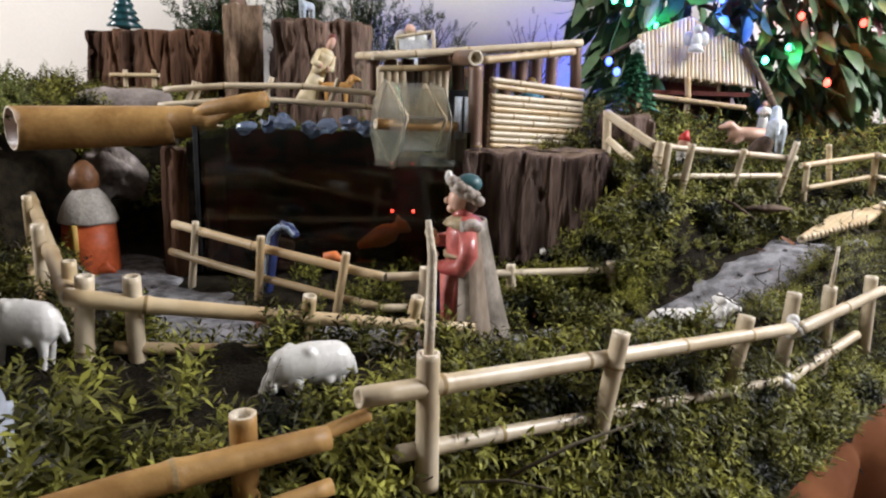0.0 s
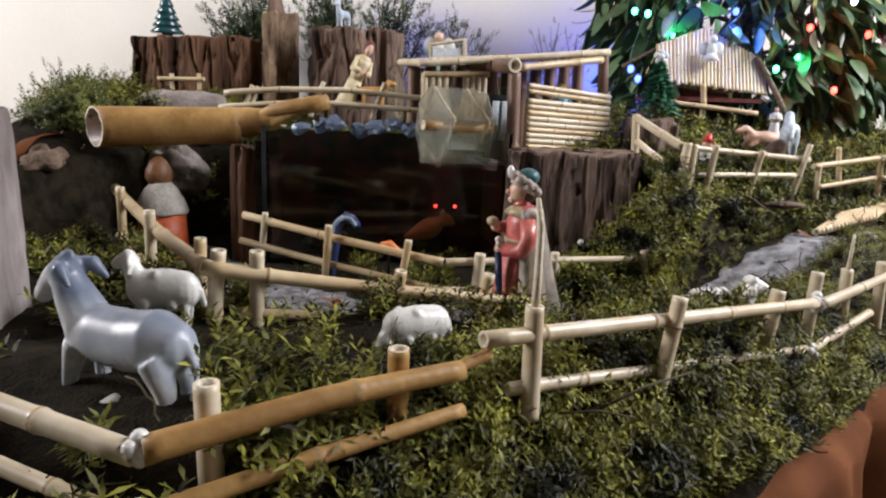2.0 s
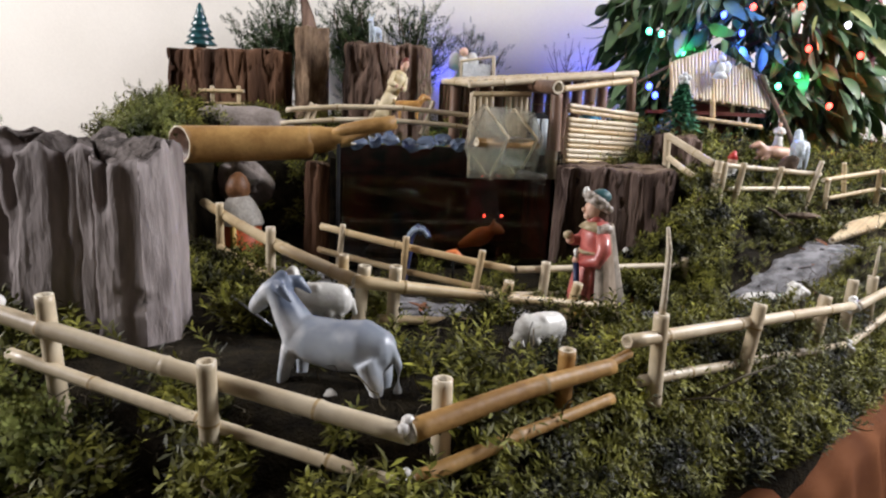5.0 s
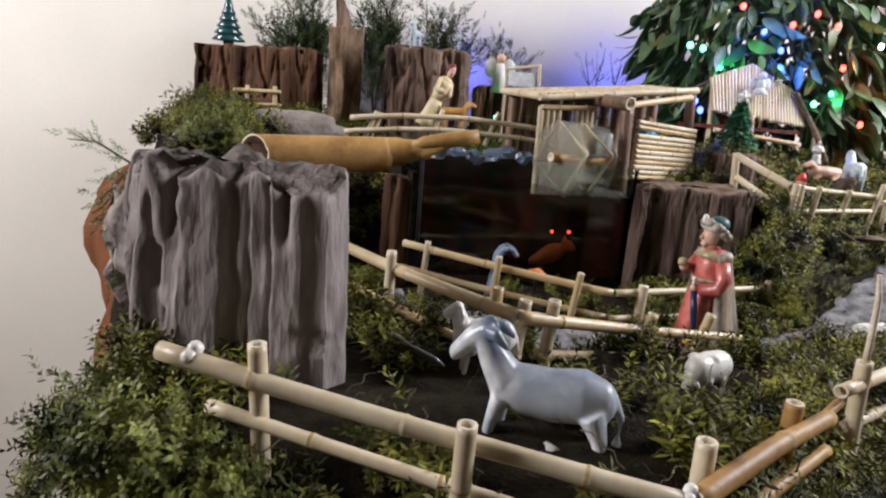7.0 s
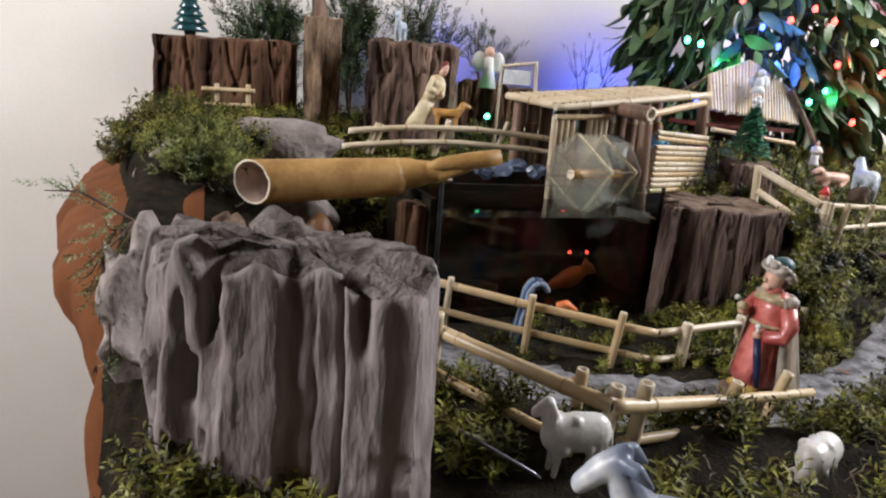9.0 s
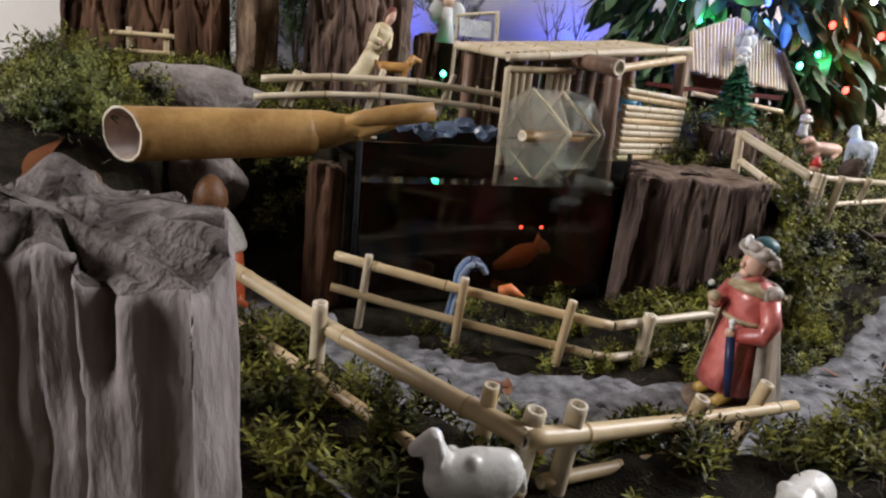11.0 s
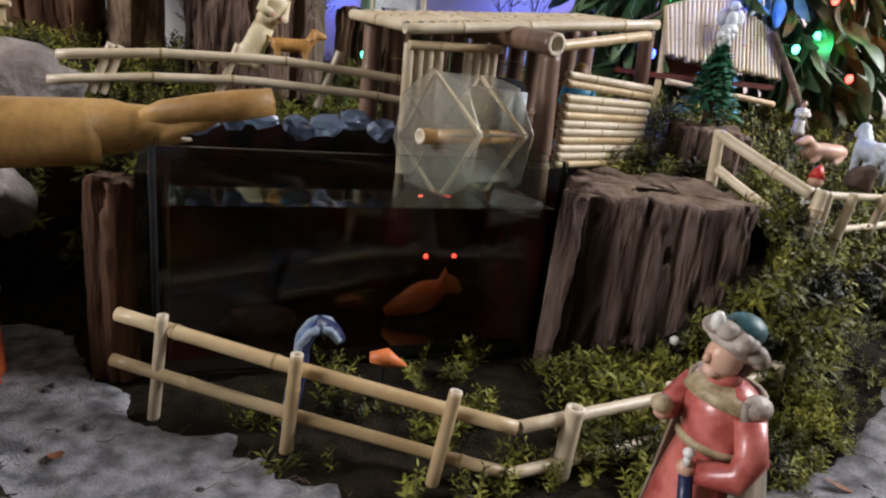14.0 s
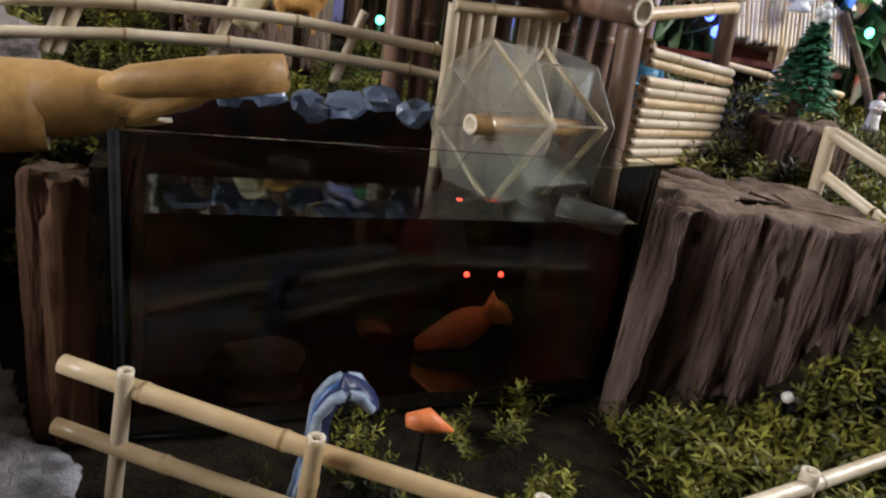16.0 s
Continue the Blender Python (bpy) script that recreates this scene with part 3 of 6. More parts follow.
single("stump", stump_bm([(-0.548, 0.425), (-0.530, 0.388), (-0.505, 0.372), (-0.44, 0.352), (-0.376, 0.330), (-0.358, 0.352), (-0.372, 0.43), (-0.46, 0.49), (-0.54, 0.475)], 0.67, 0.893, (0.0, 0.0), 0.0085, 1.7, 3, 0.03, 0.020, tilt=(0.0, 0.05), pitted=-0.488, flare=0.10, wander=0.5, step=0.0022, nz_rows=60),
       [M_BARK, M_SLABTOP], "weathered grey slab of furrowed wood standing in moss", "stump")
single("stump", stump_bm([(0.010, 0.815), (0.10, 0.798), (0.192, 0.784), (0.215, 0.84), (0.205, 0.93), (0.075, 0.955), (0.046, 0.90), (0.040, 0.845)], 0.68, 0.858, (0, 0.0), 0.010, 5.0, 11, 0.03, 0.006),
       [M_BARK_BLOCK, M_WOODTOP], "squat brown block of split bark under the mill hut", "stump")
single("stump", stump_bm([(-0.80, 1.41), (-0.68, 1.385), (-0.535, 1.395), (-0.50, 1.47), (-0.58, 1.58), (-0.78, 1.56)], 0.86, 1.046, (0, 0), 0.012, 4.0, 21, 0.02, 0.006, tilt=(0.03, 0)),
       [M_BARK_RED, M_WOODTOP], "broad dark red-brown tree stump at the wall", "stump")
single("stump", stump_bm([(-0.372, 1.335), (-0.29, 1.295), (-0.205, 1.325), (-0.175, 1.40), (-0.21, 1.48), (-0.34, 1.48)], 0.86, 1.066, (0, 0), 0.016, 5.0, 31, 0.02, 0.012),
       [M_BARK_SPLIT, M_WOODTOP], "tall split stump with deep dark furrows", "stump")
single("stump", stump_bm([(-0.16, 1.50), (-0.05, 1.47), (0.04, 1.48), (0.06, 1.56), (0.0, 1.62), (-0.14, 1.60)], 0.86, 0.995, (0, 0), 0.014, 5.0, 41, 0.02, 0.012, tilt=(-0.1, 0)),
       [M_BARK_RED, M_WOODTOP], "low dark stump with a ragged top", "stump")
single("stump", stump_bm([(0.205, 0.955), (0.25, 0.93), (0.29, 0.96), (0.29, 1.03), (0.22, 1.05)], 0.80, 0.905, (0, 0), 0.008, 7.0, 51, 0.03, 0.010),
       [M_BARK_BLOCK, M_WOODTOP], "dark lump of rotten wood beside the hut", "stump")
single("tree_stump", stump_bm([(-0.502, 1.425), (-0.462, 1.402), (-0.422, 1.425), (-0.418, 1.465), (-0.46, 1.49), (-0.50, 1.465)], 0.86, 1.105, (0.0, 0.0), 0.005, 6.0, 61, 0.0, 0.008, step=0.003),
       [M_PEELED, M_PITH], "upright sawn branch of peeling brown wood", "tree stump")
bm = bmesh.new()
sweep(bm, [(-0.466, 1.44, 1.09), (-0.470, 1.44, 1.125), (-0.482, 1.44, 1.175)], [0.020, 0.015, 0.007], 12)
single("broken_branch", bm, M_BARK_SPLIT, "broken reddish-brown branch stub above the sawn branch", "branch")
single("bark_post", stump_bm([(-0.350, 0.800), (-0.330, 0.788), (-0.310, 0.795), (-0.311, 0.820), (-0.348, 0.826)], 0.68, 0.850, (0, 0), 0.007, 7.0, 71, 0.05, 0.006),
       [M_BARK_RED, M_WOODTOP], "dark brown post of bark at the end of the tank", "bark post")

# ---- fish tank ----
TURN_Z = math.atan2(0.06, 0.324)
TANK = Matrix.Translation((-0.297, 0.785, 0.701)) @ Matrix.Rotation(TURN_Z, 4, "Z")
TL, TD, TH, WL = 0.330, 0.20, 0.178, 0.135
tank = thing("fish_tank", "glass fish tank with dark murky water set in the display", "fish tank", (-0.12, 0.9, 0.695))
for name, lo, hi in (("pane", (0, 0, 0), (TL, 0.004, TH)), ("pane", (0, TD - 0.004, 0), (TL, TD, TH)), ("pane", (0, 0.0045, 0), (0.004, TD - 0.0045, TH)), ("pane", (TL - 0.004, 0.0045, 0), (TL, TD - 0.0045, TH))):
    part(name, bm_box(lo, hi, TANK), M_GLASS, tank, smooth=False)
part("water", bm_box((0.0048, 0.0048, 0.012), (TL - 0.0048, TD - 0.0048, WL), TANK), M_WATER, tank, "dark still water", smooth=False)
part("gravel", bm_box((0.005, 0.005, 0.001), (TL - 0.005, TD - 0.005, 0.0115), TANK), M_GRAVEL, tank, smooth=False)
# Back panels added so the inside of the tank stays dark.
part("backing", bm_box((0.009, TD - 0.010, 0.012), (TL - 0.009, TD - 0.007, WL - 0.002), TANK), M_TANK_GLOOM, tank, "added dark panel with painted red reflections", smooth=False)
for x in (-0.003,):
    part("corner_seal", bm_box((x, -0.002, 0), (x + 0.005, 0.0035, TH), TANK, 0.0006), M_BLACK, tank, "black corner seal")
part("outer_dark_panel", bm_box((0, TD + 0.002, 0), (TL, TD + 0.006, TH - 0.01), TANK), M_TANK_GLOOM, tank, smooth=False)
# Dark side panels, added to block bright reflections through the tank ends.
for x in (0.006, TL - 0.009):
    part("added_side_panel", bm_box((x, 0.006, 0.012), (x + 0.002, TD - 0.011, WL - 0.002), TANK), M_TANK_GLOOM, tank, smooth=False)
part("added_side_panel", bm_box((-0.012, 0.004, 0), (-0.004, TD, TH - 0.02), TANK), M_SOIL, tank, smooth=False)


# ---- fences ----
def fence(label, rails, posts, glue=(), skin=None, group="bamboo fences"):
    """rails and posts: (start, end, radius, end radius, bow)."""
    at = posts[0][0] if posts else rails[0][0]
    f = thing("bamboo_fence", label, "fence", at, group)
    for k, (p, q, r0, r1, bow) in enumerate(rails):
        cane("rail", f, p, q, r0, r1, bow, max(1, int(math.dist(p, q) / 0.09)), skin, seed=k)
    for k, (p, q, r) in enumerate(posts):
        cane("post", f, p, q, r, r * 0.95, 0, 1 if k % 2 else 0, skin if k % 3 else M_BAMBOO_PALE, seed=k + 20)
    for c, r in glue:
        bm = bmesh.new()
        for j in range(4):
            ball(bm, (c[0] + 0.4 * r * math.sin(j * 2.1), c[1] + 0.4 * r * math.cos(j * 2.1), c[2] + 0.5 * r * (j - 1.5)), r * 0.7, seg=10)
        part("glue_blob", bm, M_GLUE, f, "blob of hardened whitish glue")
    return f


# pen: front arms
fence("thick tan bamboo fence with a slanting rail over moss",
      [((-0.165, 0.186, 0.756), (-0.030, 0.279, 0.763), 0.0068, 0.0056, 0.003), ((-0.046, 0.269, 0.761), (-0.014, 0.293, 0.768), 0.0036, 0.0034, 0), ((-0.163, 0.182, 0.728), (-0.028, 0.277, 0.740), 0.0050, 0.0040, 0.001)],
      [((-0.147, 0.217, 0.69), (-0.148, 0.215, 0.776), 0.0064), ((-0.064, 0.271, 0.695), (-0.064, 0.267, 0.778), 0.0062)],
      [((-0.167, 0.186, 0.756), 0.0062), ((-0.167, 0.182, 0.728), 0.0048)], M_BAMBOO_TAN)
fence("long pale bamboo fence along the pen",
      [((-0.472, 0.280, 0.789), (-0.168, 0.185, 0.755), 0.0062, 0.0056, -0.002), ((-0.44, 0.270, 0.758), (-0.168, 0.181, 0.726), 0.0045, 0.0042, -0.002)],
      [((-0.405, 0.268, 0.69), (-0.409, 0.262, 0.803), 0.0062), ((-0.287, 0.216, 0.69), (-0.286, 0.210, 0.783), 0.0062)],
      [((-0.449, 0.273, 0.787), 0.0075)], M_BAMBOO_PALE)
# pen: back arms
fence("tan bamboo fence running down beside the sand path",
      [((-0.472, 0.738, 0.795), (-0.222, 0.404, 0.783), 0.0060, 0.0062, -0.006), ((-0.425, 0.655, 0.752), (-0.250, 0.425, 0.744), 0.0045, 0.0045, 0)],
      [((-0.334, 0.543, 0.685), (-0.332, 0.540, 0.802), 0.0056), ((-0.430, 0.672, 0.685), (-0.428, 0.668, 0.806), 0.0050), ((-0.241, 0.434, 0.70), (-0.238, 0.430, 0.800), 0.0050), ((-0.226, 0.416, 0.70), (-0.217, 0.412, 0.795), 0.0062)], (), M_BAMBOO)
fence("tan bamboo fence between the sheep and the path",
      [((-0.226, 0.404, 0.783), (0.036, 0.516, 0.736), 0.0062, 0.0044, -0.002), ((-0.205, 0.420, 0.744), (-0.07, 0.470, 0.728), 0.0045, 0.0040, 0)],
      [((-0.194, 0.428, 0.70), (-0.190, 0.420, 0.794), 0.0060), ((-0.095, 0.474, 0.690), (-0.083, 0.463, 0.773), 0.0054), ((-0.022, 0.508, 0.690), (-0.008, 0.498, 0.765), 0.0054)], (), M_BAMBOO)
# fence with the stake
fence("pale bamboo fence on the mossy front edge",
      [((-0.018, 0.288, 0.778), (0.277, 0.499, 0.753), 0.0052, 0.0046, 0.0), ((-0.002, 0.304, 0.742), (0.272, 0.494, 0.712), 0.0044, 0.0040, 0.0)],
      [((0.013, 0.309, 0.722), (0.012, 0.310, 0.793), 0.0060), ((0.110, 0.376, 0.712), (0.120, 0.380, 0.784), 0.0058), ((0.219, 0.464, 0.702), (0.230, 0.470, 0.770), 0.0062)], [((0.279, 0.500, 0.753), 0.007)], M_BAMBOO_PALE)
fence("short pale bamboo fence bending back from the corner",
      [((0.281, 0.498, 0.752), (0.405, 0.602, 0.760), 0.0050, 0.0042, 0), ((0.277, 0.496, 0.711), (0.371, 0.574, 0.726), 0.0042, 0.0040, 0)],
      [((0.276, 0.507, 0.690), (0.281, 0.510, 0.778), 0.0056), ((0.337, 0.560, 0.690), (0.334, 0.558, 0.772), 0.0056), ((0.398, 0.604, 0.700), (0.393, 0.602, 0.772), 0.0056)], [((0.276, 0.492, 0.710), 0.006)], M_BAMBOO_PALE)
# pond fence
fence("low tan bamboo fence in front of the fish tank",
      [((-0.317, 0.760, 0.765), (-0.054, 0.658, 0.738), 0.0050, 0.0048, -0.002), ((-0.320, 0.754, 0.733), (-0.060, 0.655, 0.707), 0.0044, 0.0042, -0.002)],
      [((-0.292, 0.742, 0.685), (-0.284, 0.744, 0.772), 0.0042), ((-0.199, 0.698, 0.685), (-0.194, 0.700, 0.767), 0.0046), ((-0.106, 0.662, 0.685), (-0.095, 0.666, 0.760), 0.0046)], (), M_BAMBOO)
fence("low pale bamboo fence beside the king and the path",
      [((-0.052, 0.659, 0.738), (0.224, 0.743, 0.737), 0.0046, 0.0042, 0), ((-0.058, 0.654, 0.706), (0.216, 0.740, 0.700), 0.0042, 0.0040, 0)],
      [((-0.016, 0.666, 0.685), (-0.013, 0.666, 0.748), 0.0066), ((0.080, 0.697, 0.685), (0.076, 0.699, 0.747), 0.0054), ((0.193, 0.729, 0.675), (0.189, 0.731, 0.748), 0.0054)], (), M_BAMBOO_PALE)
# hill fence
fence("rough whittled fence running down the mossy hill",
      [((0.206, 0.908, 0.908), (0.246, 0.812, 0.872), 0.0056, 0.0056, 0), ((0.210, 0.905, 0.874), (0.250, 0.812, 0.832), 0.0046, 0.0046, 0), ((0.246, 0.814, 0.872), (0.456, 0.902, 0.858), 0.0038, 0.0038, 0), ((0.246, 0.812, 0.836), (0.430, 0.884, 0.836), 0.0036, 0.0036, 0)],
      [((0.210, 0.909, 0.855), (0.207, 0.911, 0.912), 0.0058), ((0.246, 0.808, 0.815), (0.252, 0.808, 0.878), 0.0060), ((0.258, 0.812, 0.815), (0.262, 0.812, 0.876), 0.0056), ((0.284, 0.816, 0.815), (0.291, 0.814, 0.876), 0.0046), ((0.360, 0.860, 0.810), (0.369, 0.856, 0.870), 0.0042), ((0.430, 0.888, 0.800), (0.449, 0.890, 0.880), 0.0040)], (), M_BAMBOO_PALE)
fence("short crooked fence of thin canes on the hill",
      [((0.470, 0.915, 0.848), (0.598, 0.978, 0.861), 0.0040, 0.0040, 0), ((0.482, 0.917, 0.818), (0.598, 0.978, 0.831), 0.0036, 0.0036, 0)],
      [((0.482, 0.920, 0.800), (0.480, 0.918, 0.850), 0.0036), ((0.530, 0.950, 0.815), (0.518, 0.945, 0.876), 0.0038), ((0.609, 0.985, 0.800), (0.606, 0.983, 0.866), 0.0044)], (), M_BAMBOO)
fence("short pale fence of thin canes further along the hill",
      [((0.603, 0.975, 0.862), (0.74, 0.99, 0.842), 0.0040, 0.0038, 0), ((0.607, 0.978, 0.832), (0.74, 0.992, 0.812), 0.0036, 0.0036, 0)],
      [((0.655, 0.985, 0.795), (0.660, 0.983, 0.862), 0.0040), ((0.72, 0.992, 0.790), (0.715, 0.990, 0.858), 0.0040)], (), M_BAMBOO_PALE)
# bridge rail over the back of the tank
fence("arched rail of thin canes behind the fish tank",
      [((-0.410, 0.952, 0.921), (-0.069, 1.008, 0.920), 0.0044, 0.0042, 0.012), ((-0.418, 0.950, 0.899), (-0.069, 1.006, 0.900), 0.0042, 0.0040, 0.012)],
      [((-0.386, 0.960, 0.890), (-0.368, 0.962, 0.934), 0.0040), ((-0.378, 0.962, 0.890), (-0.360, 0.964, 0.932), 0.0040), ((-0.282, 0.976, 0.890), (-0.262, 0.980, 0.944), 0.0038), ((-0.188, 0.990, 0.890), (-0.168, 0.994, 0.946), 0.0040)], (), M_BAMBOO_PALE)
fence("tiny gate-like fence of two posts before the stump",
      [((-0.675, 1.298, 0.951), (-0.580, 1.302, 0.953), 0.0040, 0.0040, 0), ((-0.67, 1.298, 0.924), (-0.580, 1.302, 0.926), 0.0036, 0.0036, 0)],
      [((-0.649, 1.305, 0.88), (-0.649, 1.305, 0.962), 0.0046), ((-0.593, 1.307, 0.88), (-0.593, 1.307, 0.964), 0.0046)], (), M_BAMBOO)

# ---- bamboo pipe ----
pipe = thing("bamboo_pipe", "thick tan bamboo water pipe with a split spout", "water pipe", (-0.44, 0.80, 0.85))
P_END, P_JOINT = Vector((-0.524, 0.790, 0.868)), Vector((-0.346, 0.842, 0.876))
tube = bamboo_bm(P_END, P_JOINT, 0.0268, 0.0245, 0.0, 0, True, 28, 0, 0.90, 3)
axis = (P_JOINT - P_END).normalized()
across = axis.cross(Vector((0, 0, 1))).normalized()
for v in tube.verts:
    if (v.co - P_END).dot(axis) < 0.06:
        off = (v.co - P_END).dot(across)
        v.co += axis * (0.62 * off + 0.0016 * nz(v.co.y * 160, v.co.z * 160, 3) * (abs((v.co - P_END).dot(axis)) < 0.003))
part("tube", tube, [M_BAMBOO_TAN, M_NODE, M_PITH, M_BROWNTUBE], pipe)


def spout():
    """The end of the pipe: a split, torn half shell that tapers into a curled lip."""
    bm = bmesh.new()
    a, b = Vector((-0.350, 0.841, 0.879)), Vector((-0.256, 0.826, 0.893))
    d = (b - a).normalized()
    up = (Vector((0, 0, 1)) - d * d.z).normalized()
    side = d.cross(up)
    grid = []
    rows, n = 30, 18
    for i in range(rows + 1):
        f = i / rows
        c = a.lerp(b, f)
        r = 0.0222 * (1 - 0.38 * f) + 0.002 * math.sin(9 * f)
        open_lo = math.radians(20 + 70 * smooth(0.0, 0.25, f))
        lo, hi = math.radians(15) + math.radians(70) * smooth(0.3, 1.0, f) + 0.25 * nz(f * 9, 2.2, 0), math.radians(345) - open_lo + 0.2 * nz(f * 8, 5.1, 0)
        ring = []
        for k in range(n + 1):
            ang = lo + (hi - lo) * k / n + math.radians(180)
            rr = r * (1 + 0.04 * nz(f * 12, k * 0.7, 3))
            p = c + side * math.cos(ang) * rr + up * math.sin(ang) * rr * 0.9
            p += d * (0.036 * math.sin(ang) * smooth(0.35, 1.0, f) + (0.022 * nz(k * 0.9, 1.0, 8.0) * smooth(0.8, 1.0, f)))
            ring.append(bm.verts.new(p))
        grid.append(ring)
    for u, v in zip(grid, grid[1:]):
        for k in range(n):
            bm.faces.new((u[k], u[k + 1], v[k + 1], v[k]))
    bmesh.ops.recalc_face_normals(bm, faces=bm.faces[:])
    ob = part("spout", bm, [M_BAMBOO_TAN, M_PITH, M_PITH], pipe, "torn split end with a pale inside")
    s = ob.modifiers.new("thick", "SOLIDIFY")
    s.thickness, s.offset, s.material_offset, s.material_offset_rim = 0.0026, -1, 1, 1


spout()
curl = bmesh.new()
sweep(curl, [(-0.312, 0.823, 0.893), (-0.298, 0.821, 0.897), (-0.270, 0.818, 0.902), (-0.245, 0.816, 0.907), (-0.220, 0.814, 0.912), (-0.2195, 0.814, 0.912), (-0.232, 0.815, 0.909)], [0.0045, 0.0085, 0.0108, 0.0112, 0.0098, 0.0082, 0.0076], 20)
part("curl", curl, M_BAMBOO_TAN, pipe, "rolled strip of bamboo skin")

# ---- rocks ----
def rock_bm(c, r, seed, detail=3, rough=0.35):
    bm = bmesh.new()
    bmesh.ops.create_icosphere(bm, subdivisions=detail, radius=1.0)
    rng = random.Random(seed)
    cuts = [(Vector((rng.gauss(0, 1), rng.gauss(0, 1), rng.gauss(0, 1))).normalized(), rng.uniform(0.55, 0.85)) for _ in range(11)]
    for v in bm.verts:
        q = v.co.copy()
        for d, far in cuts:
            over = q.dot(d) - far
            if over > 0:
                q -= d * over * 0.9
        k = 1 + rough * noise.noise(q * 1.3 + Vector((seed, seed * 2, 0))) + rough * 0.5 * noise.noise(q * 3.1 + Vector((0, seed, 5)))
        k = min(k, 1.08)
        v.co = Vector((c[0] + q.x * r[0] * k, c[1] + q.y * r[1] * k, c[2] + q.z * r[2] * k))
    return bm


single("rock", rock_bm((-0.505, 1.065, 0.886), (0.105, 0.060, 0.046), 3), M_ROCK, "broad grey-brown flat rock at the top of the bank", "rock", "rocks")
single("rock", rock_bm((-0.640, 0.90, 0.86), (0.045, 0.05, 0.045), 7), M_ROCK, "rounded grey-brown rock under a moss tuft", "rock", "rocks")
single("rock", rock_bm((-0.540, 0.71, 0.832), (0.026, 0.036, 0.022), 9, 3, 0.8), M_WOODTOP, "crumbly brown rock under the pipe end", "rock", "rocks")
single("rock", rock_bm((-0.580, 0.565, 0.775), (0.048, 0.060, 0.095), 12, 4, 0.8), M_ROCK, "crumbling grey rock behind the wooden slab", "rock", "rocks")
single("rock", rock_bm((-0.462, 0.90, 0.805), (0.044, 0.030, 0.042), 15, 4, 0.9), M_ROCK, "whitish rock behind the clay lantern", "rock", "rocks")
single("rock", rock_bm((0.135, 0.665, 0.694), (0.022, 0.012, 0.009), 19), M_WOODTOP, "small dark brown stone on the path edge", "rock", "rocks")
single("rock", rock_bm((0.47, 0.83, 0.75), (0.045, 0.022, 0.014), 23), M_DRYLEAF, "flat red-brown stone beside the mat", "rock", "rocks")
single("bark_piece", rock_bm((0.395, 0.83, 0.80), (0.03, 0.008, 0.006), 29, rough=0.2), M_TWIG, "grey splinter of bark lying on the moss", "bark piece")
for k, x in enumerate((-0.292, -0.262, -0.236, -0.206, -0.178, -0.150, -0.124, -0.098)):
    bm = rock_bm((x, 0.958 + 0.014 * (k % 2) + 0.16 * (x + 0.2), 0.873 + 0.004 * (k % 3)), (0.019, 0.013, 0.014), 40 + k * 3, 2, 1.1)
    single("glass_stone", bm, M_CRYSTAL, "pale blue translucent rough stone along the tank rim", "stone", "blue stones along the tank", smooth=False)

# ---- mill hut ----
hut = thing("mill_hut", "open bamboo mill hut with a lean-to roof", "hut", (0.06, 1.0, 0.83))
cane("post", hut, (0.034, 0.930, 0.822), (0.031, 0.943, 0.966), 0.0098, 0.0098, 0, 1, M_BROWNTUBE, "thick brown reed post")
cane("post", hut, (0.190, 1.050, 0.850), (0.180, 1.052, 1.006), 0.0085, 0.0085, 0, 1, M_BROWNTUBE, "thick brown reed post")
cane("beam", hut, (0.030, 0.928, 0.975), (-0.035, 1.075, 0.985), 0.0112, 0.0105, 0, 0, M_BROWNTUBE, "thick brown reed beam")
cane("beam", hut, (-0.112, 0.946, 0.974), (0.188, 1.046, 1.010), 0.0048, 0.0058, 0, 3, M_BAMBOO_PALE)
cane("beam", hut, (0.040, 0.952, 0.974), (0.176, 1.040, 0.997), 0.0055, 0.0055, 0, 1, M_BAMBOO)
for k in range(24):
    f = k / 23
    x, y = -0.108 + 0.288 * f, 0.958 + 0.100 * f
    cane("roof_cane", hut, (x, y, 0.977 + 0.030 * f), (x - 0.045, y + 0.115, 0.984 + 0.030 * f), 0.0058, 0.0056, 0, 1, M_BAMBOO if k % 2 else M_BAMBOO_PALE, seed=k)
for k in range(11):
    f = k / 10
    z = 0.855 + 0.084 * f + (0.006 if k > 8 else 0)
    cane("slat", hut, (0.052, 0.946, z + 0.004), (0.194, 1.044, z - 0.002 - 0.004 * (k > 8)), 0.0042 if k < 9 else 0.0036, 0.0042, 0, 1 + k % 2, M_BAMBOO_PALE if k % 3 else M_BAMBOO, seed=k + 50)
for k in range(4):
    x = -0.102 + 0.0105 * k
    cane("wall_cane", hut, (x, 0.966 + 0.3 * (x + 0.1), 0.832), (x - 0.002, 0.966 + 0.3 * (x + 0.1), 0.962), 0.0050, 0.0050, 0, 1, M_BAMBOO_PALE, seed=k + 70)
for k in range(4):
    x = -0.040 + 0.0095 * k
    cane("wall_cane", hut, (x, 0.966 + 0.3 * (x + 0.1), 0.832), (x - 0.001, 0.966 + 0.3 * (x + 0.1), 0.966), 0.0046, 0.0046, 0, 1, M_BAMBOO_PALE, seed=k + 80)
for k in range(6):
    x = -0.066 + 0.0085 * k
    cane("wall_cane", hut, (x, 0.972 + 0.3 * (x + 0.1), 0.832), (x, 0.972 + 0.3 * (x + 0.1), 0.910), 0.0044, 0.0044, 0, 0, M_BAMBOO, seed=k + 90)
cane("lintel", hut, (-0.105, 0.962, 0.960), (-0.005, 0.990, 0.965), 0.0044, 0.0044, 0, 1, M_BAMBOO)
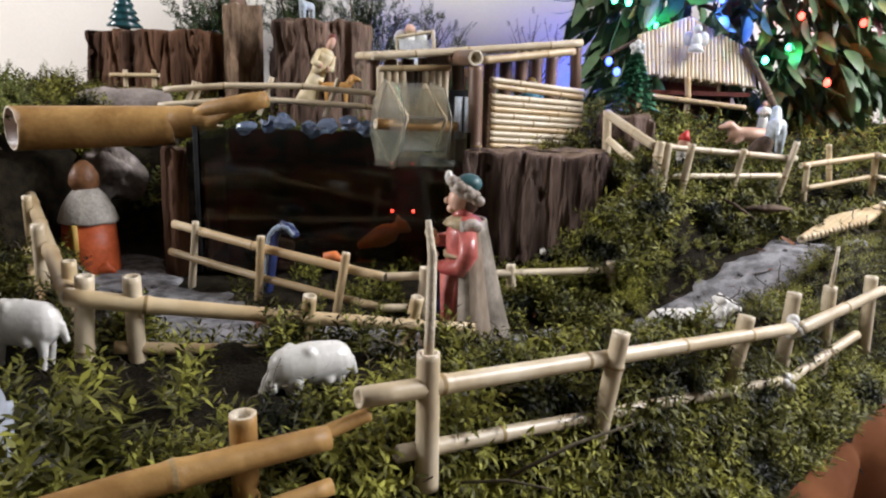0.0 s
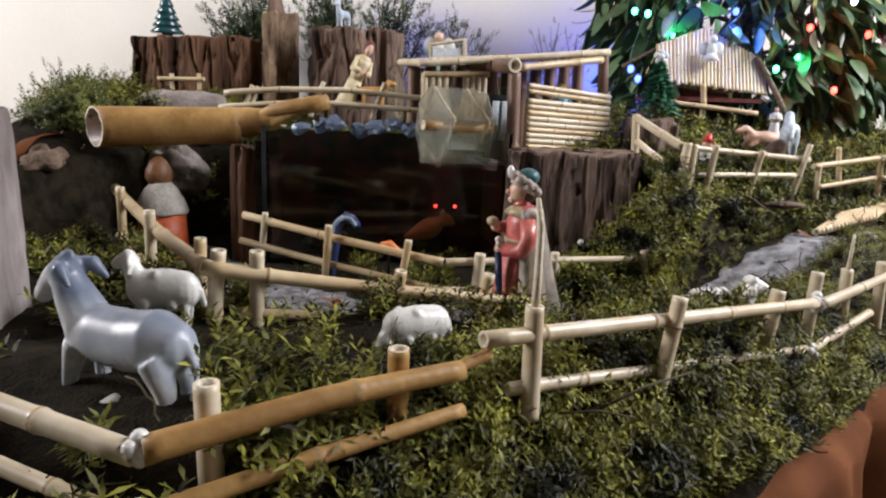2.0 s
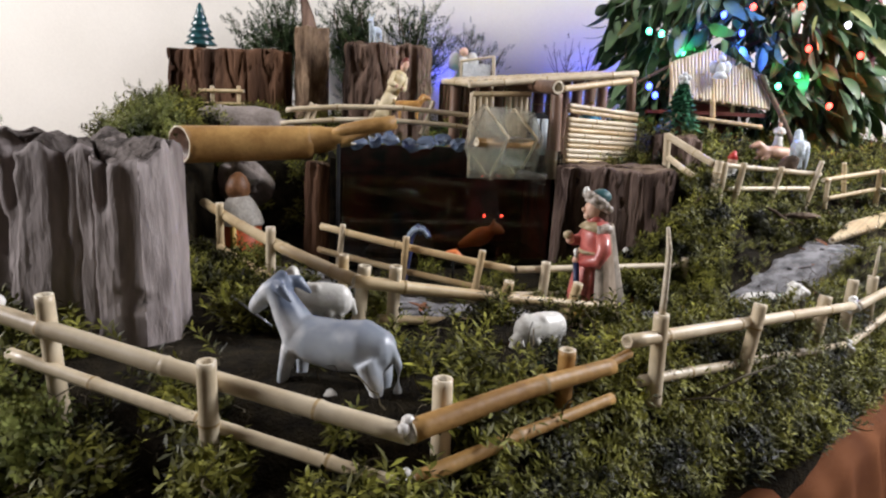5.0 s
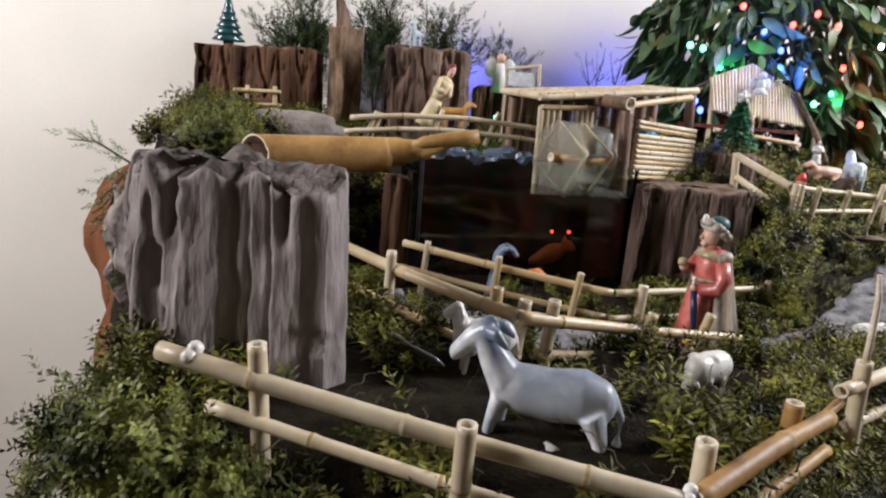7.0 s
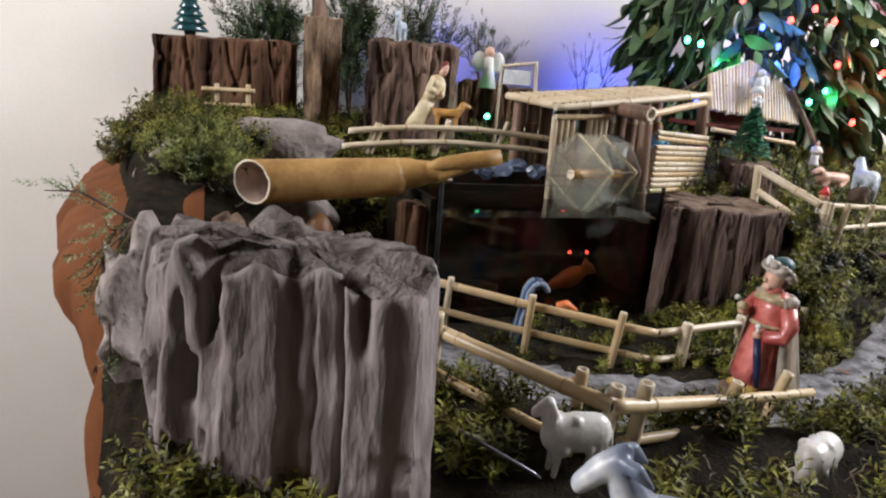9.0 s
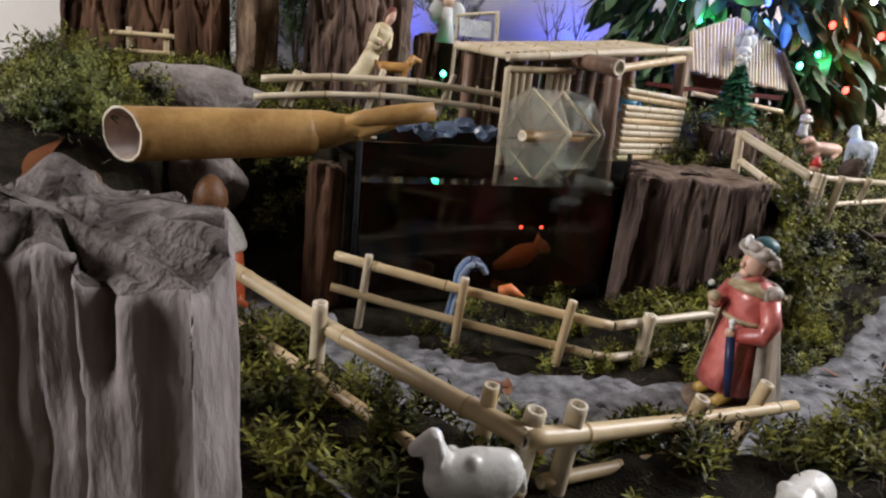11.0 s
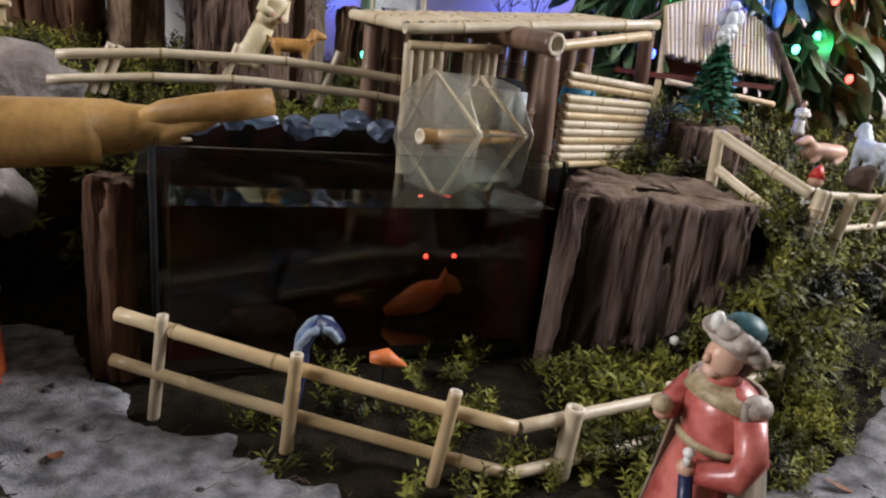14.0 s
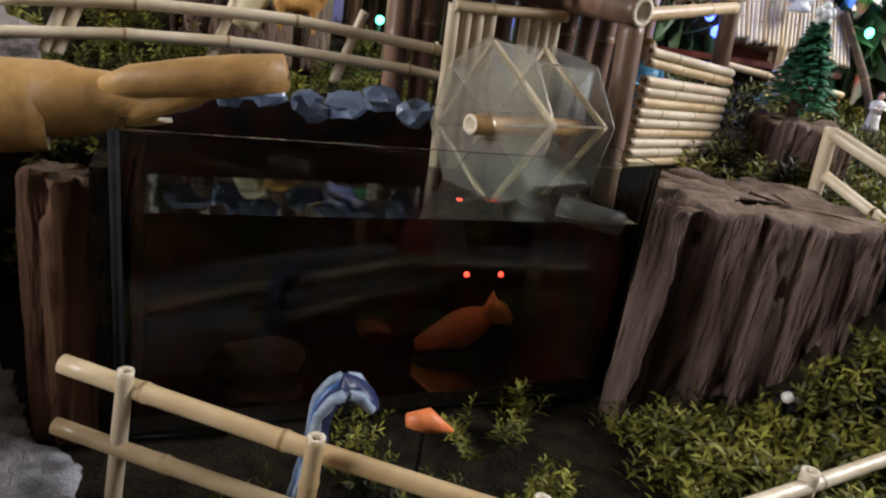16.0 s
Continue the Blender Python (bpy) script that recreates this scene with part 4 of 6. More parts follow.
for k in range(12):
    f = k / 11
    cane("back_cane", hut, (-0.13 + 0.29 * f, 1.075 + 0.10 * f, 0.835), (-0.13 + 0.29 * f, 1.075 + 0.10 * f, 0.978 + 0.025 * f), 0.0105, 0.0105, 0, 1, M_BROWNTUBE, seed=k + 110)
motor = thing("pump_motor", "small dark pump motor with pale blue tubes inside the hut", "pump", (0.0, 1.02, 0.84))
part("housing", bm_box((-0.03, 1.0, 0.83), (0.03, 1.05, 0.935), None, 0.004), M_BLACK, motor)
for x in (0.008, 0.022):
    bm = bmesh.new()
    sweep(bm, [(x, 0.988, 0.865), (x, 0.988, 0.885), (x, 0.988, 0.925)], 0.0058, 12)
    part("tube", bm, M_PALEBLUE, motor, "pale blue tube")


def figure(name, label, at, heading, height, robe, head=None, extra=None, arms=True, category="figurine", group="nativity figurines", lean=0.0, slim=1.0):
    """A small standing robed statue. heading: degrees of the way it faces, from +x."""
    bm = bmesh.new()
    h = height
    for z0, z1, r0, r1 in ((0.0, 0.42, 0.20, 0.135), (0.42, 0.72, 0.135, 0.15)):
        sweep(bm, [(0, 0, h * (z0 + (z1 - z0) * k / 4)) for k in range(5)], [h * (r0 + (r1 - r0) * k / 4 + 0.012 * math.sin(k * 2.2)) for k in range(5)], 16, 0, 0.8, (1, 0, 0))
    ball(bm, (0, 0, h * 0.72), (h * 0.115, h * 0.15, h * 0.07), 0)
    ball(bm, (h * 0.015, 0, h * 0.87), (h * 0.082, h * 0.075, h * 0.098), 1)
    ball(bm, (-h * 0.02, 0, h * 0.90), (h * 0.092, h * 0.088, h * 0.10), 2)
    ball(bm, (h * 0.095, 0, h * 0.865), h * 0.016, 1, 8)
    if arms:
        for s in (1, -1):
            sweep(bm, [(0, s * h * 0.14, h * 0.72), (h * 0.07, s * h * 0.18, h * 0.56), (h * 0.19, s * h * 0.08, h * 0.55)], [h * 0.05, h * 0.056, h * 0.045], 10, 0)
            ball(bm, (h * 0.21, s * h * 0.07, h * 0.555), h * 0.035, 1, 8)
    bmesh.ops.transform(bm, matrix=Matrix.Translation(at) @ Matrix.Rotation(math.radians(lean), 4, "Y") @ Matrix.Rotation(math.radians(heading), 4, "Z") @ Matrix.Diagonal((slim, slim, 1, 1)), verts=bm.verts)
    return single(name, bm, [robe, head or M_SKIN, extra or M_HAIR], label, category, group)


figure("figurine", "small blue-clad figurine inside the mill hut", (0.118, 1.075, 0.855), -100, 0.105, M_SKYBLUE, None, M_YELLOW)

# ---- water wheel ----
wheel = thing("water_wheel", "clear plastic water wheel with straw-coloured struts at the tank", "water wheel", (-0.06, 0.88, 0.83))
HUB = Vector((-0.088, 0.892, 0.885))
AX = Vector((0.86, 0.50, -0.02)).normalized()
WV = Vector((0, 0, 1))
WU = AX.cross(WV).normalized()
WV = WU.cross(AX).normalized()
WR, WW = 0.060, 0.070


def on_wheel(a, r, along):
    return HUB + AX * along + (WU * math.cos(a) + WV * math.sin(a)) * r


for along in (0.004, WW):
    bm = bmesh.new()
    inner = [[bm.verts.new(on_wheel(2 * math.pi * k / 8 + 0.2, r, along + dz)) for k in range(8)] for r, dz in ((0.008, 0), (WR, 0), (WR, 0.0018), (0.008, 0.0018))]
    for u, v in zip(inner, inner[1:] + inner[:1]):
        for k in range(8):
            bm.faces.new((u[k], u[(k + 1) % 8], v[(k + 1) % 8], v[k]))
    bmesh.ops.recalc_face_normals(bm, faces=bm.faces[:])
    part("disc", bm, M_PLASTIC, wheel, "eight-sided clear plastic disc", smooth=False)
for k in range(8):
    a = 2 * math.pi * k / 8 + 0.2
    bm = bmesh.new()
    t = (on_wheel(a + math.pi / 2, 1, 0) - HUB) * 0.0008
    c = [on_wheel(a, r, w) for r, w in ((0.014, 0.007), (WR - 0.003, 0.007), (WR - 0.003, WW - 0.002), (0.014, WW - 0.002))]
    vs = [bm.verts.new(p + s * t) for s in (1, -1) for p in c]
    for q in ((0, 1, 2, 3), (7, 6, 5, 4), (0, 4, 5, 1), (1, 5, 6, 2), (2, 6, 7, 3), (3, 7, 4, 0)):
        bm.faces.new([vs[i] for i in q])
    bmesh.ops.recalc_face_normals(bm, faces=bm.faces[:])
    part("paddle", bm, M_PLASTIC, wheel, smooth=False)
for along in (0.009, WW - 0.006):
    for k in range(4):
        a, b = 2 * math.pi * k / 4 + 0.2, 2 * math.pi * (k + 1) / 4 + 0.2
        p, q = on_wheel(a, WR - 0.004, along), on_wheel(b, WR - 0.004, along)
        cane("strut", wheel, p, q, 0.0022, 0.0022, 0, 0, M_BAMBOO_PALE, "straw-coloured cane strut", seed=k)
cane("axle", wheel, HUB - AX * 0.012, HUB + AX * 0.110, 0.0072, 0.0072, 0, 0, M_BAMBOO_TAN, "tan cane axle")
cane("bearing_post", wheel, HUB + AX * 0.10 + Vector((0, 0, -0.060)), HUB + AX * 0.10 + Vector((0, 0, 0.002)), 0.0058, 0.0058, 0, 0, M_BROWNTUBE)
outlet = thing("outlet_tube", "short clear plastic outlet tube at the tank rim", "tube", (0.0, 0.845, 0.835))
bm = bmesh.new()
sweep(bm, [(-0.035, 0.858, 0.842), (-0.012, 0.850, 0.838), (0.008, 0.845, 0.836)], 0.0085, 16)
part("tube", bm, M_PLASTIC, outlet)

# ---- stable ----
stable = thing("stable", "little stable with a pointed roof of pale canes", "stable", (0.444, 1.375, 0.899))
for k in range(30):
    f = k / 29
    x = 0.336 + 0.217 * f
    y = 1.317 + 0.02 * f
    peak = 1.054 + 0.036 * (1 - abs(f - 0.42) / (0.42 if f < 0.42 else 0.58)) - (0.022 * max(0.0, f - 0.42) / 0.58)
    low = 0.982 - 0.018 * f - 0.008 * nz(k * 0.7, 1, 1)
    cane("roof_cane", stable, (x, y, peak + 0.003 * nz(k, 4, 2)), (x + 0.002, y - 0.030, low), 0.0040, 0.0040, 0, k % 2, M_BAMBOO_PALE if k % 4 else M_BAMBOO, seed=k)
for k in range(24):
    f = k / 23
    x = 0.349 + 0.196 * f
    peak = 1.048 + 0.036 * (1 - abs(f - 0.42) / (0.42 if f < 0.42 else 0.58)) - (0.022 * max(0.0, f - 0.42) / 0.58)
    cane("back_cane", stable, (x, 1.349 + 0.02 * f, peak), (x + 0.004, 1.48, 0.989 - 0.018 * f), 0.0045, 0.0045, 0, 1, M_BAMBOO, seed=k + 40)
part("back_wall", bm_box((0.344, 1.476, 0.878), (0.561, 1.484, 0.995)), M_WINE, stable, "dark wine-red back board", smooth=False)
part("shelf", bm_box((0.336, 1.307, 0.947), (0.550, 1.476, 0.955), Matrix.Rotation(0, 4, "Z")), M_WINE, stable, "wine-red board", smooth=False)
for p, q, r in (((0.344, 1.312, 0.868), (0.341, 1.317, 1.047), 0.005), ((0.425, 1.285, 0.868), (0.423, 1.285, 0.979), 0.0055), ((0.608, 1.280, 0.889), (0.534, 1.323, 1.037), 0.0055), ((0.548, 1.471, 0.868), (0.546, 1.471, 1.026), 0.005)):
    cane("post", stable, p, q, r, r, 0.004, 1, M_TWIG if r == 0.0055 and q[0] > 0.45 else M_BAMBOO)
cane("rail", stable, (0.344, 1.285, 0.944), (0.529, 1.270, 0.926), 0.0048, 0.0048, 0, 1, M_BAMBOO)
cane("ridge_twig", stable, (0.270, 1.323, 1.010), (0.344, 1.317, 1.053), 0.0035, 0.003, 0, 1, M_TWIG)
bm = bmesh.new()
ball(bm, (0.432, 1.285, 1.042), (0.010, 0.008, 0.016), 0)
ball(bm, (0.432, 1.283, 1.064), 0.008, 0)
for s in (1, -1):
    ball(bm, (0.432 + s * 0.014, 1.289, 1.047), (0.010, 0.004, 0.013), 0)
sweep(bm, [(0.432, 1.285, 1.024), (0.432, 1.285, 1.037)], [0.016, 0.009], 12, 0)
single("angel_ornament", bm, M_FROST, "white angel ornament fixed to the stable roof", "ornament")

# ---- figures ----
def fused(ob, size):
    r = ob.modifiers.new("fuse", "REMESH")
    r.mode, r.voxel_size, r.use_smooth_shade = "VOXEL", size, True
    s = ob.modifiers.new("soften", "SMOOTH")
    s.factor, s.iterations = 0.5, 10
    return ob


def animal(name, label, spine, radii, legs, head, mat, size, m, tail=None, ears=None, extra=(), category="figurine", group="animal figurines"):
    """One fused statue of an animal, built facing -x with its feet at z = 0, then placed by m."""
    bm = bmesh.new()
    sweep(bm, spine, radii, 28, 0, 1.0, (0, 0, 1))
    ball(bm, spine[0], radii[0], 0)
    ball(bm, spine[-1], radii[-1], 0)
    for pts, rr in legs:
        sweep(bm, pts, rr, 10)
        ball(bm, pts[-1], rr[-1] * 1.1, 0, 8)
    for pts, rr in head:
        sweep(bm, pts, rr, 12)
        ball(bm, pts[-1], rr[-1], 0, 10)
        ball(bm, pts[0], rr[0], 0, 10)
    for pts, rr in (tail or []) + (ears or []):
        sweep(bm, pts, rr, 8)
        ball(bm, pts[-1], rr[-1], 0, 8)
    for c, r in extra:
        ball(bm, c, r, 0)
    bmesh.ops.transform(bm, matrix=m, verts=bm.verts)
    return fused(single(name, bm, mat, label, category, group), size)


def stand(x, y, z, heading, s=1.0):
    return Matrix.Translation((x, y, z)) @ Matrix.Rotation(math.radians(heading), 4, "Z") @ Matrix.Diagonal((s, s, s, 1))


# donkey: about 14 cm long, faces away to the side
animal("donkey_figurine", "glazed grey and white donkey figurine in the moss pen",
       [(-0.030, 0, 0.052), (-0.012, 0, 0.050), (0.018, 0, 0.049), (0.046, 0, 0.052), (0.062, 0, 0.050)], [0.0165, 0.0185, 0.0195, 0.0200, 0.0165],
       [([(-0.032, 0.010, 0.045), (-0.034, 0.011, 0.022), (-0.036, 0.011, 0.0)], [0.0095, 0.0062, 0.0052]), ([(-0.032, -0.010, 0.045), (-0.040, -0.011, 0.022), (-0.043, -0.011, 0.0)], [0.0095, 0.0062, 0.0052]),
        ([(0.056, 0.011, 0.045), (0.062, 0.012, 0.024), (0.060, 0.012, 0.0)], [0.0135, 0.0075, 0.0052]), ([(0.056, -0.011, 0.045), (0.066, -0.012, 0.024), (0.066, -0.012, 0.0)], [0.0135, 0.0075, 0.0052])],
       [([(-0.030, 0, 0.055), (-0.045, 0, 0.072), (-0.054, 0, 0.085)], [0.0175, 0.0140, 0.0112]), ([(-0.052, 0, 0.089), (-0.068, 0, 0.081), (-0.082, 0, 0.070)], [0.0108, 0.0094, 0.0072])],
       M_DONKEY, 0.0012, stand(-0.231, 0.290, 0.722, -19, 0.80) @ Matrix.Diagonal((0.86, 1.10, 1.16, 1)),
       tail=[([(0.074, 0, 0.056), (0.083, 0, 0.040), (0.082, 0, 0.020)], [0.0042, 0.0042, 0.0052])],
       ears=[([(-0.052, s * 0.008, 0.092), (-0.040, s * 0.013, 0.091), (-0.028, s * 0.015, 0.083)], [0.0042, 0.0058, 0.0022]) for s in (1, -1)],
       extra=[((-0.05, 0, 0.096), (0.008, 0.004, 0.006))])
# sheep
def sheep(label, m, head_down=False, lying=False, horns=False):
    spine = [(-0.022, 0, 0.036), (0.0, 0, 0.036), (0.024, 0, 0.035)]
    legs = [] if lying else [([(x, s * 0.008, 0.030), (x + 0.002, s * 0.008, 0.014), (x, s * 0.008, 0.0)], [0.0075, 0.0046, 0.0036]) for x in (-0.022, 0.024) for s in (1, -1)]
    if head_down:
        head = [([(-0.024, 0, 0.034), (-0.036, 0, 0.024)], [0.012, 0.009]), ([(-0.036, 0, 0.022), (-0.046, 0, 0.010)], [0.0085, 0.0058])]
        ears = [([(-0.036, s * 0.006, 0.028), (-0.036, s * 0.014, 0.022)], [0.003, 0.0025]) for s in (1, -1)]
    else:
        head = [([(-0.024, 0, 0.040), (-0.032, 0, 0.056), (-0.035, 0, 0.062)], [0.0125, 0.0095, 0.0085]), ([(-0.034, 0, 0.063), (-0.047, 0, 0.058)], [0.0085, 0.0055])]
        ears = [([(-0.032, s * 0.006, 0.066), (-0.030, s * 0.013, 0.058), (-0.031, s * 0.014, 0.052)], [0.0035, 0.0042, 0.0028]) for s in (1, -1)]
    if horns:
        ears += [([(-0.034 + 0.008 * math.sin(a), s * (0.008 + 0.002 * a / 3), 0.066 + 0.008 * math.cos(a) - 0.004) for a in (0, 1.2, 2.4, 3.6, 4.8)], [0.0042, 0.0042, 0.0038, 0.0032, 0.002]) for s in (1, -1)]
    drop = Matrix.Translation((0, 0, -0.018)) if lying else Matrix.Identity(4)
    bumps = [((0.030 * math.cos(k * 2.4) * (0.3 + 0.7 * (k % 5) / 5), 0.012 * math.sin(k * 1.7), 0.036 + 0.012 * math.cos(k * 1.1)), 0.0068) for k in range(16)]
    return animal("sheep_figurine", label, spine, [0.0165, 0.0185, 0.0175], legs, head, M_WHITE, 0.0009, m @ drop,
                  tail=[([(0.040, 0, 0.036), (0.044, 0, 0.022)], [0.0042, 0.0036])], ears=ears, extra=bumps)


sheep("white glazed sheep figurine standing with raised head in the pen", stand(-0.253, 0.395, 0.738, 6, 0.68) @ Matrix.Diagonal((1, 0.9, 1.22, 1)))
sheep("white glazed sheep figurine grazing in the moss", stand(-0.064, 0.384, 0.728, 32, 0.66) @ Matrix.Diagonal((1, 1, 1.1, 1)), head_down=True)
sheep("white glazed ram figurine with curled horns lying by the path", stand(0.214, 0.545, 0.722, 172, 0.80), lying=True, horns=True)
single("white_stone", rock_bm((-0.226, 0.268, 0.737), (0.012, 0.009, 0.006), 61, 2), M_WHITE, "smooth white stone half sunk in the moss", "stone")
single("metal_strip", bm_box((-0.037, -0.0065, 0), (0.037, 0.0065, 0.002), Matrix.Translation((-0.312, 0.390, 0.756)) @ Matrix.Rotation(math.atan2(-0.06, 0.043), 4, "Z") @ Matrix.Rotation(math.radians(-42), 4, "X"), 0.0005), M_STRIP, "dull blue-grey metal strip lying on the moss of the pen", "strip")


def king():
    """A painted statue of an old man in a red robe, cape and turban, one mesh. Faces -x."""
    bm = bmesh.new()
    # base
    sweep(bm, [(0.002, 0, 0.0), (0.002, 0, 0.005), (0.002, 0, 0.010)], [0.034, 0.035, 0.029], 20, 7)
    # robe skirt, torso
    zs = [0.022, 0.035, 0.050, 0.066, 0.080, 0.092, 0.104, 0.113]
    rs = [0.0250, 0.0238, 0.0222, 0.0200, 0.0182, 0.0190, 0.0196, 0.0165]
    xs = [-0.002, -0.002, -0.002, 0.000, 0.002, 0.002, 0.002, 0.003]
    sweep(bm, [(x, 0, z) for x, z in zip(xs, zs)], rs, 20, 0, 0.82, (1, 0, 0))
    ball(bm, (0.003, 0, 0.113), (0.0150, 0.0190, 0.009), 0)
    # folds in the skirt
    for a in range(7):
        t = math.radians(-150 + a * 42)
        sweep(bm, [(-0.002 + 0.019 * math.cos(t), 0.023 * math.sin(t), 0.024), (0.001 + 0.016 * math.cos(t), 0.019 * math.sin(t), 0.055), (0.002 + 0.013 * math.cos(t), 0.015 * math.sin(t), 0.080)], [0.0050, 0.0042, 0.002], 8, 0)
    # collar
    sweep(bm, [(0.000, 0, 0.109), (0.001, 0, 0.115), (0.001, 0, 0.120)], [0.0208, 0.0180, 0.0105], 20, 2, 0.86, (1, 0, 0))
    sweep(bm, [(0.0, 0, 0.117), (-0.001, 0, 0.126)], [0.0098, 0.0080], 14, 0)
    # head, nose, beard
    ball(bm, (-0.004, 0, 0.133), (0.0108, 0.0092, 0.0118), 3)
    ball(bm, (-0.0150, 0, 0.1325), (0.0030, 0.0022, 0.0030), 3, 8)
    ball(bm, (-0.011, 0, 0.1255), (0.0042, 0.0050, 0.0040), 3, 8)
    ball(bm, (0.004, 0, 0.130), (0.0085, 0.0094, 0.0090), 8)
    # turban
    sweep(bm, [(0.0095, 0, 0.1345), (-0.0005, 0, 0.1420), (-0.0105, 0, 0.1475)], [0.011, 0.0148, 0.0108], 18, 4, 0.62, (-0.55, 0, 0.83))
    for k in range(9):
        a = 2 * math.pi * k / 9
        ball(bm, (0.000 + 0.0125 * math.cos(a), 0.0130 * math.sin(a), 0.1415 - 0.0085 * math.cos(a)), (0.0058, 0.0058, 0.0050), 4, 10)
    ball(bm, (0.003, 0, 0.148), (0.0115, 0.0112, 0.0088), 5)
    ball(bm, (-0.0150, 0, 0.1530), (0.0036, 0.0036, 0.0055), 6, 10)
    # cape: an open shell behind
    cape = []
    for k in range(12):
        f = k / 11
        z = 0.118 - 0.106 * f
        ring = []
        for j in range(15):
            t = math.radians(-112 + 224 * j / 14)
            rad = 0.0185 + 0.0135 * f + 0.0016 * math.sin(j * 1.9) * f
            ring.append((0.004 + 0.010 * f + rad * math.cos(t) * (0.9 + 0.25 * f), rad * 1.12 * math.sin(t), z))
        cape.append([bm.verts.new(p) for p in ring])
        if k:
            for j in range(14):
                bm.faces.new((cape[k - 1][j], cape[k - 1][j + 1], cape[k][j + 1], cape[k][j])).material_index = 1 if j < 3 or j > 11 else 9
    solid = [[bm.verts.new(v.co * 1.0 + Vector((-0.003, 0, 0))) for v in r] for r in cape]
    for u, v in zip(solid, solid[1:]):
        for j in range(14):
            bm.faces.new((u[j], v[j], v[j + 1], u[j + 1])).material_index = 9
    for row in (0, -1):
        for j in range(14):
            bm.faces.new((cape[row][j], cape[row][j + 1], solid[row][j + 1], solid[row][j])).material_index = 1
    for j in (0, 14):
        for k in range(11):
            bm.faces.new((cape[k][j], cape[k + 1][j], solid[k + 1][j], solid[k][j])).material_index = 1
    # shoulder of the cape, arms
    for s in (1, -1):
        ball(bm, (0.006, s * 0.0185, 0.1135), (0.0085, 0.0068, 0.0068), 4)
    sweep(bm, [(0.002, -0.0205, 0.108), (0.003, -0.0270, 0.090), (-0.003, -0.0265, 0.078), (-0.018, -0.0150, 0.0765)], [0.0078, 0.0085, 0.0082, 0.0062], 12, 0)
    sweep(bm, [(0.002, 0.0205, 0.108), (-0.004, 0.0250, 0.094), (-0.019, 0.0150, 0.094)], [0.0078, 0.0080, 0.0060], 12, 0)
    ball(bm, (-0.0215, -0.0125, 0.0770), (0.0052, 0.0050, 0.0050), 3, 10)
    ball(bm, (-0.0225, 0.0130, 0.0950), (0.0052, 0.0050, 0.0050), 3, 10)
    ball(bm, (-0.0265, 0.0100, 0.1010), (0.0062, 0.0062, 0.0050), 2, 10)
    # sword
    sweep(bm, [(-0.0230, -0.0150, 0.0745), (-0.0215, -0.0200, 0.050), (-0.0185, -0.0235, 0.024)], [0.0036, 0.0038, 0.0026], 10, 11)
    sweep(bm, [(-0.0235, -0.0145, 0.080), (-0.0240, -0.0140, 0.086)], [0.0022, 0.0022], 8, 6)
    ball(bm, (-0.0240, -0.0140, 0.087), 0.0032, 6, 8)
    # belt, boots
    sweep(bm, [(0.001, 0, 0.083), (0.001, 0, 0.087)], [0.0192, 0.0194], 18, 2, 0.84, (1, 0, 0))
    for s in (1, -1):
        sweep(bm, [(-0.004, s * 0.010, 0.030), (-0.008, s * 0.011, 0.016), (-0.020, s * 0.012 - 0.001, 0.0125)], [0.0062, 0.0062, 0.0045], 10, 10)
    bmesh.ops.transform(bm, matrix=stand(0.020, 0.581, 0.697, 8, 1.0) @ Matrix.Rotation(math.radians(2), 4, "Y"), verts=bm.verts)
    bmesh.ops.recalc_face_normals(bm, faces=bm.faces[:])
    return single("king_figurine", bm, [M_RED, M_CAPE, M_GOLDTRIM, M_SKIN, M_TURBAN, M_TEAL, M_WHITE, M_WOODTOP, M_HAIR, M_CAPE_DARK, M_YELLOW, M_NAVY],
                  "painted king figurine in red robe, cape and turban with a sword", "figurine", "nativity figurines")


king()


# ---- small figures and ornaments ----
figure("shepherd_figurine", "shepherd figurine in a long cream robe leaning on the bank", (-0.283, 1.252, 0.908), -60, 0.138, M_CREAM, None, M_WINE, lean=24, slim=0.72)
animal("dog_figurine", "tan dog figurine beside the shepherd", [(-0.018, 0, 0.030), (0, 0, 0.029), (0.020, 0, 0.029)], [0.0095, 0.0095, 0.0095],
       [([(x, s * 0.005, 0.026), (x, s * 0.005, 0.0)], [0.0045, 0.003]) for x in (-0.018, 0.020) for s in (1, -1)],
       [([(-0.022, 0, 0.034), (-0.030, 0, 0.046)], [0.0075, 0.0075]), ([(-0.030, 0, 0.047), (-0.044, 0, 0.044)], [0.0075, 0.0042])], M_TAN, 0.0016, stand(-0.222, 1.245, 0.912, 180, 0.95),
       tail=[([(0.028, 0, 0.034), (0.040, 0, 0.044)], [0.003, 0.002])], ears=[([(-0.028, s * 0.007, 0.050), (-0.027, s * 0.011, 0.040)], [0.003, 0.003]) for s in (1, -1)])
animal("deer_figurine", "small pale blue deer figurine standing on a stump", [(-0.012, 0, 0.034), (0.012, 0, 0.034)], [0.0085, 0.0085],
       [([(x, s * 0.005, 0.030), (x, s * 0.005, 0.0)], [0.0040, 0.0028]) for x in (-0.012, 0.014) for s in (1, -1)],
       [([(-0.014, 0, 0.036), (-0.018, 0, 0.054)], [0.0065, 0.0055]), ([(-0.018, 0, 0.056), (-0.030, 0, 0.053)], [0.006, 0.0035])], M_PALEBLUE, 0.0016, stand(-0.308, 1.375, 1.066, 60, 0.95),
       ears=[([(-0.016, s * 0.004, 0.060), (-0.013, s * 0.008, 0.070)], [0.003, 0.002]) for s in (1, -1)])
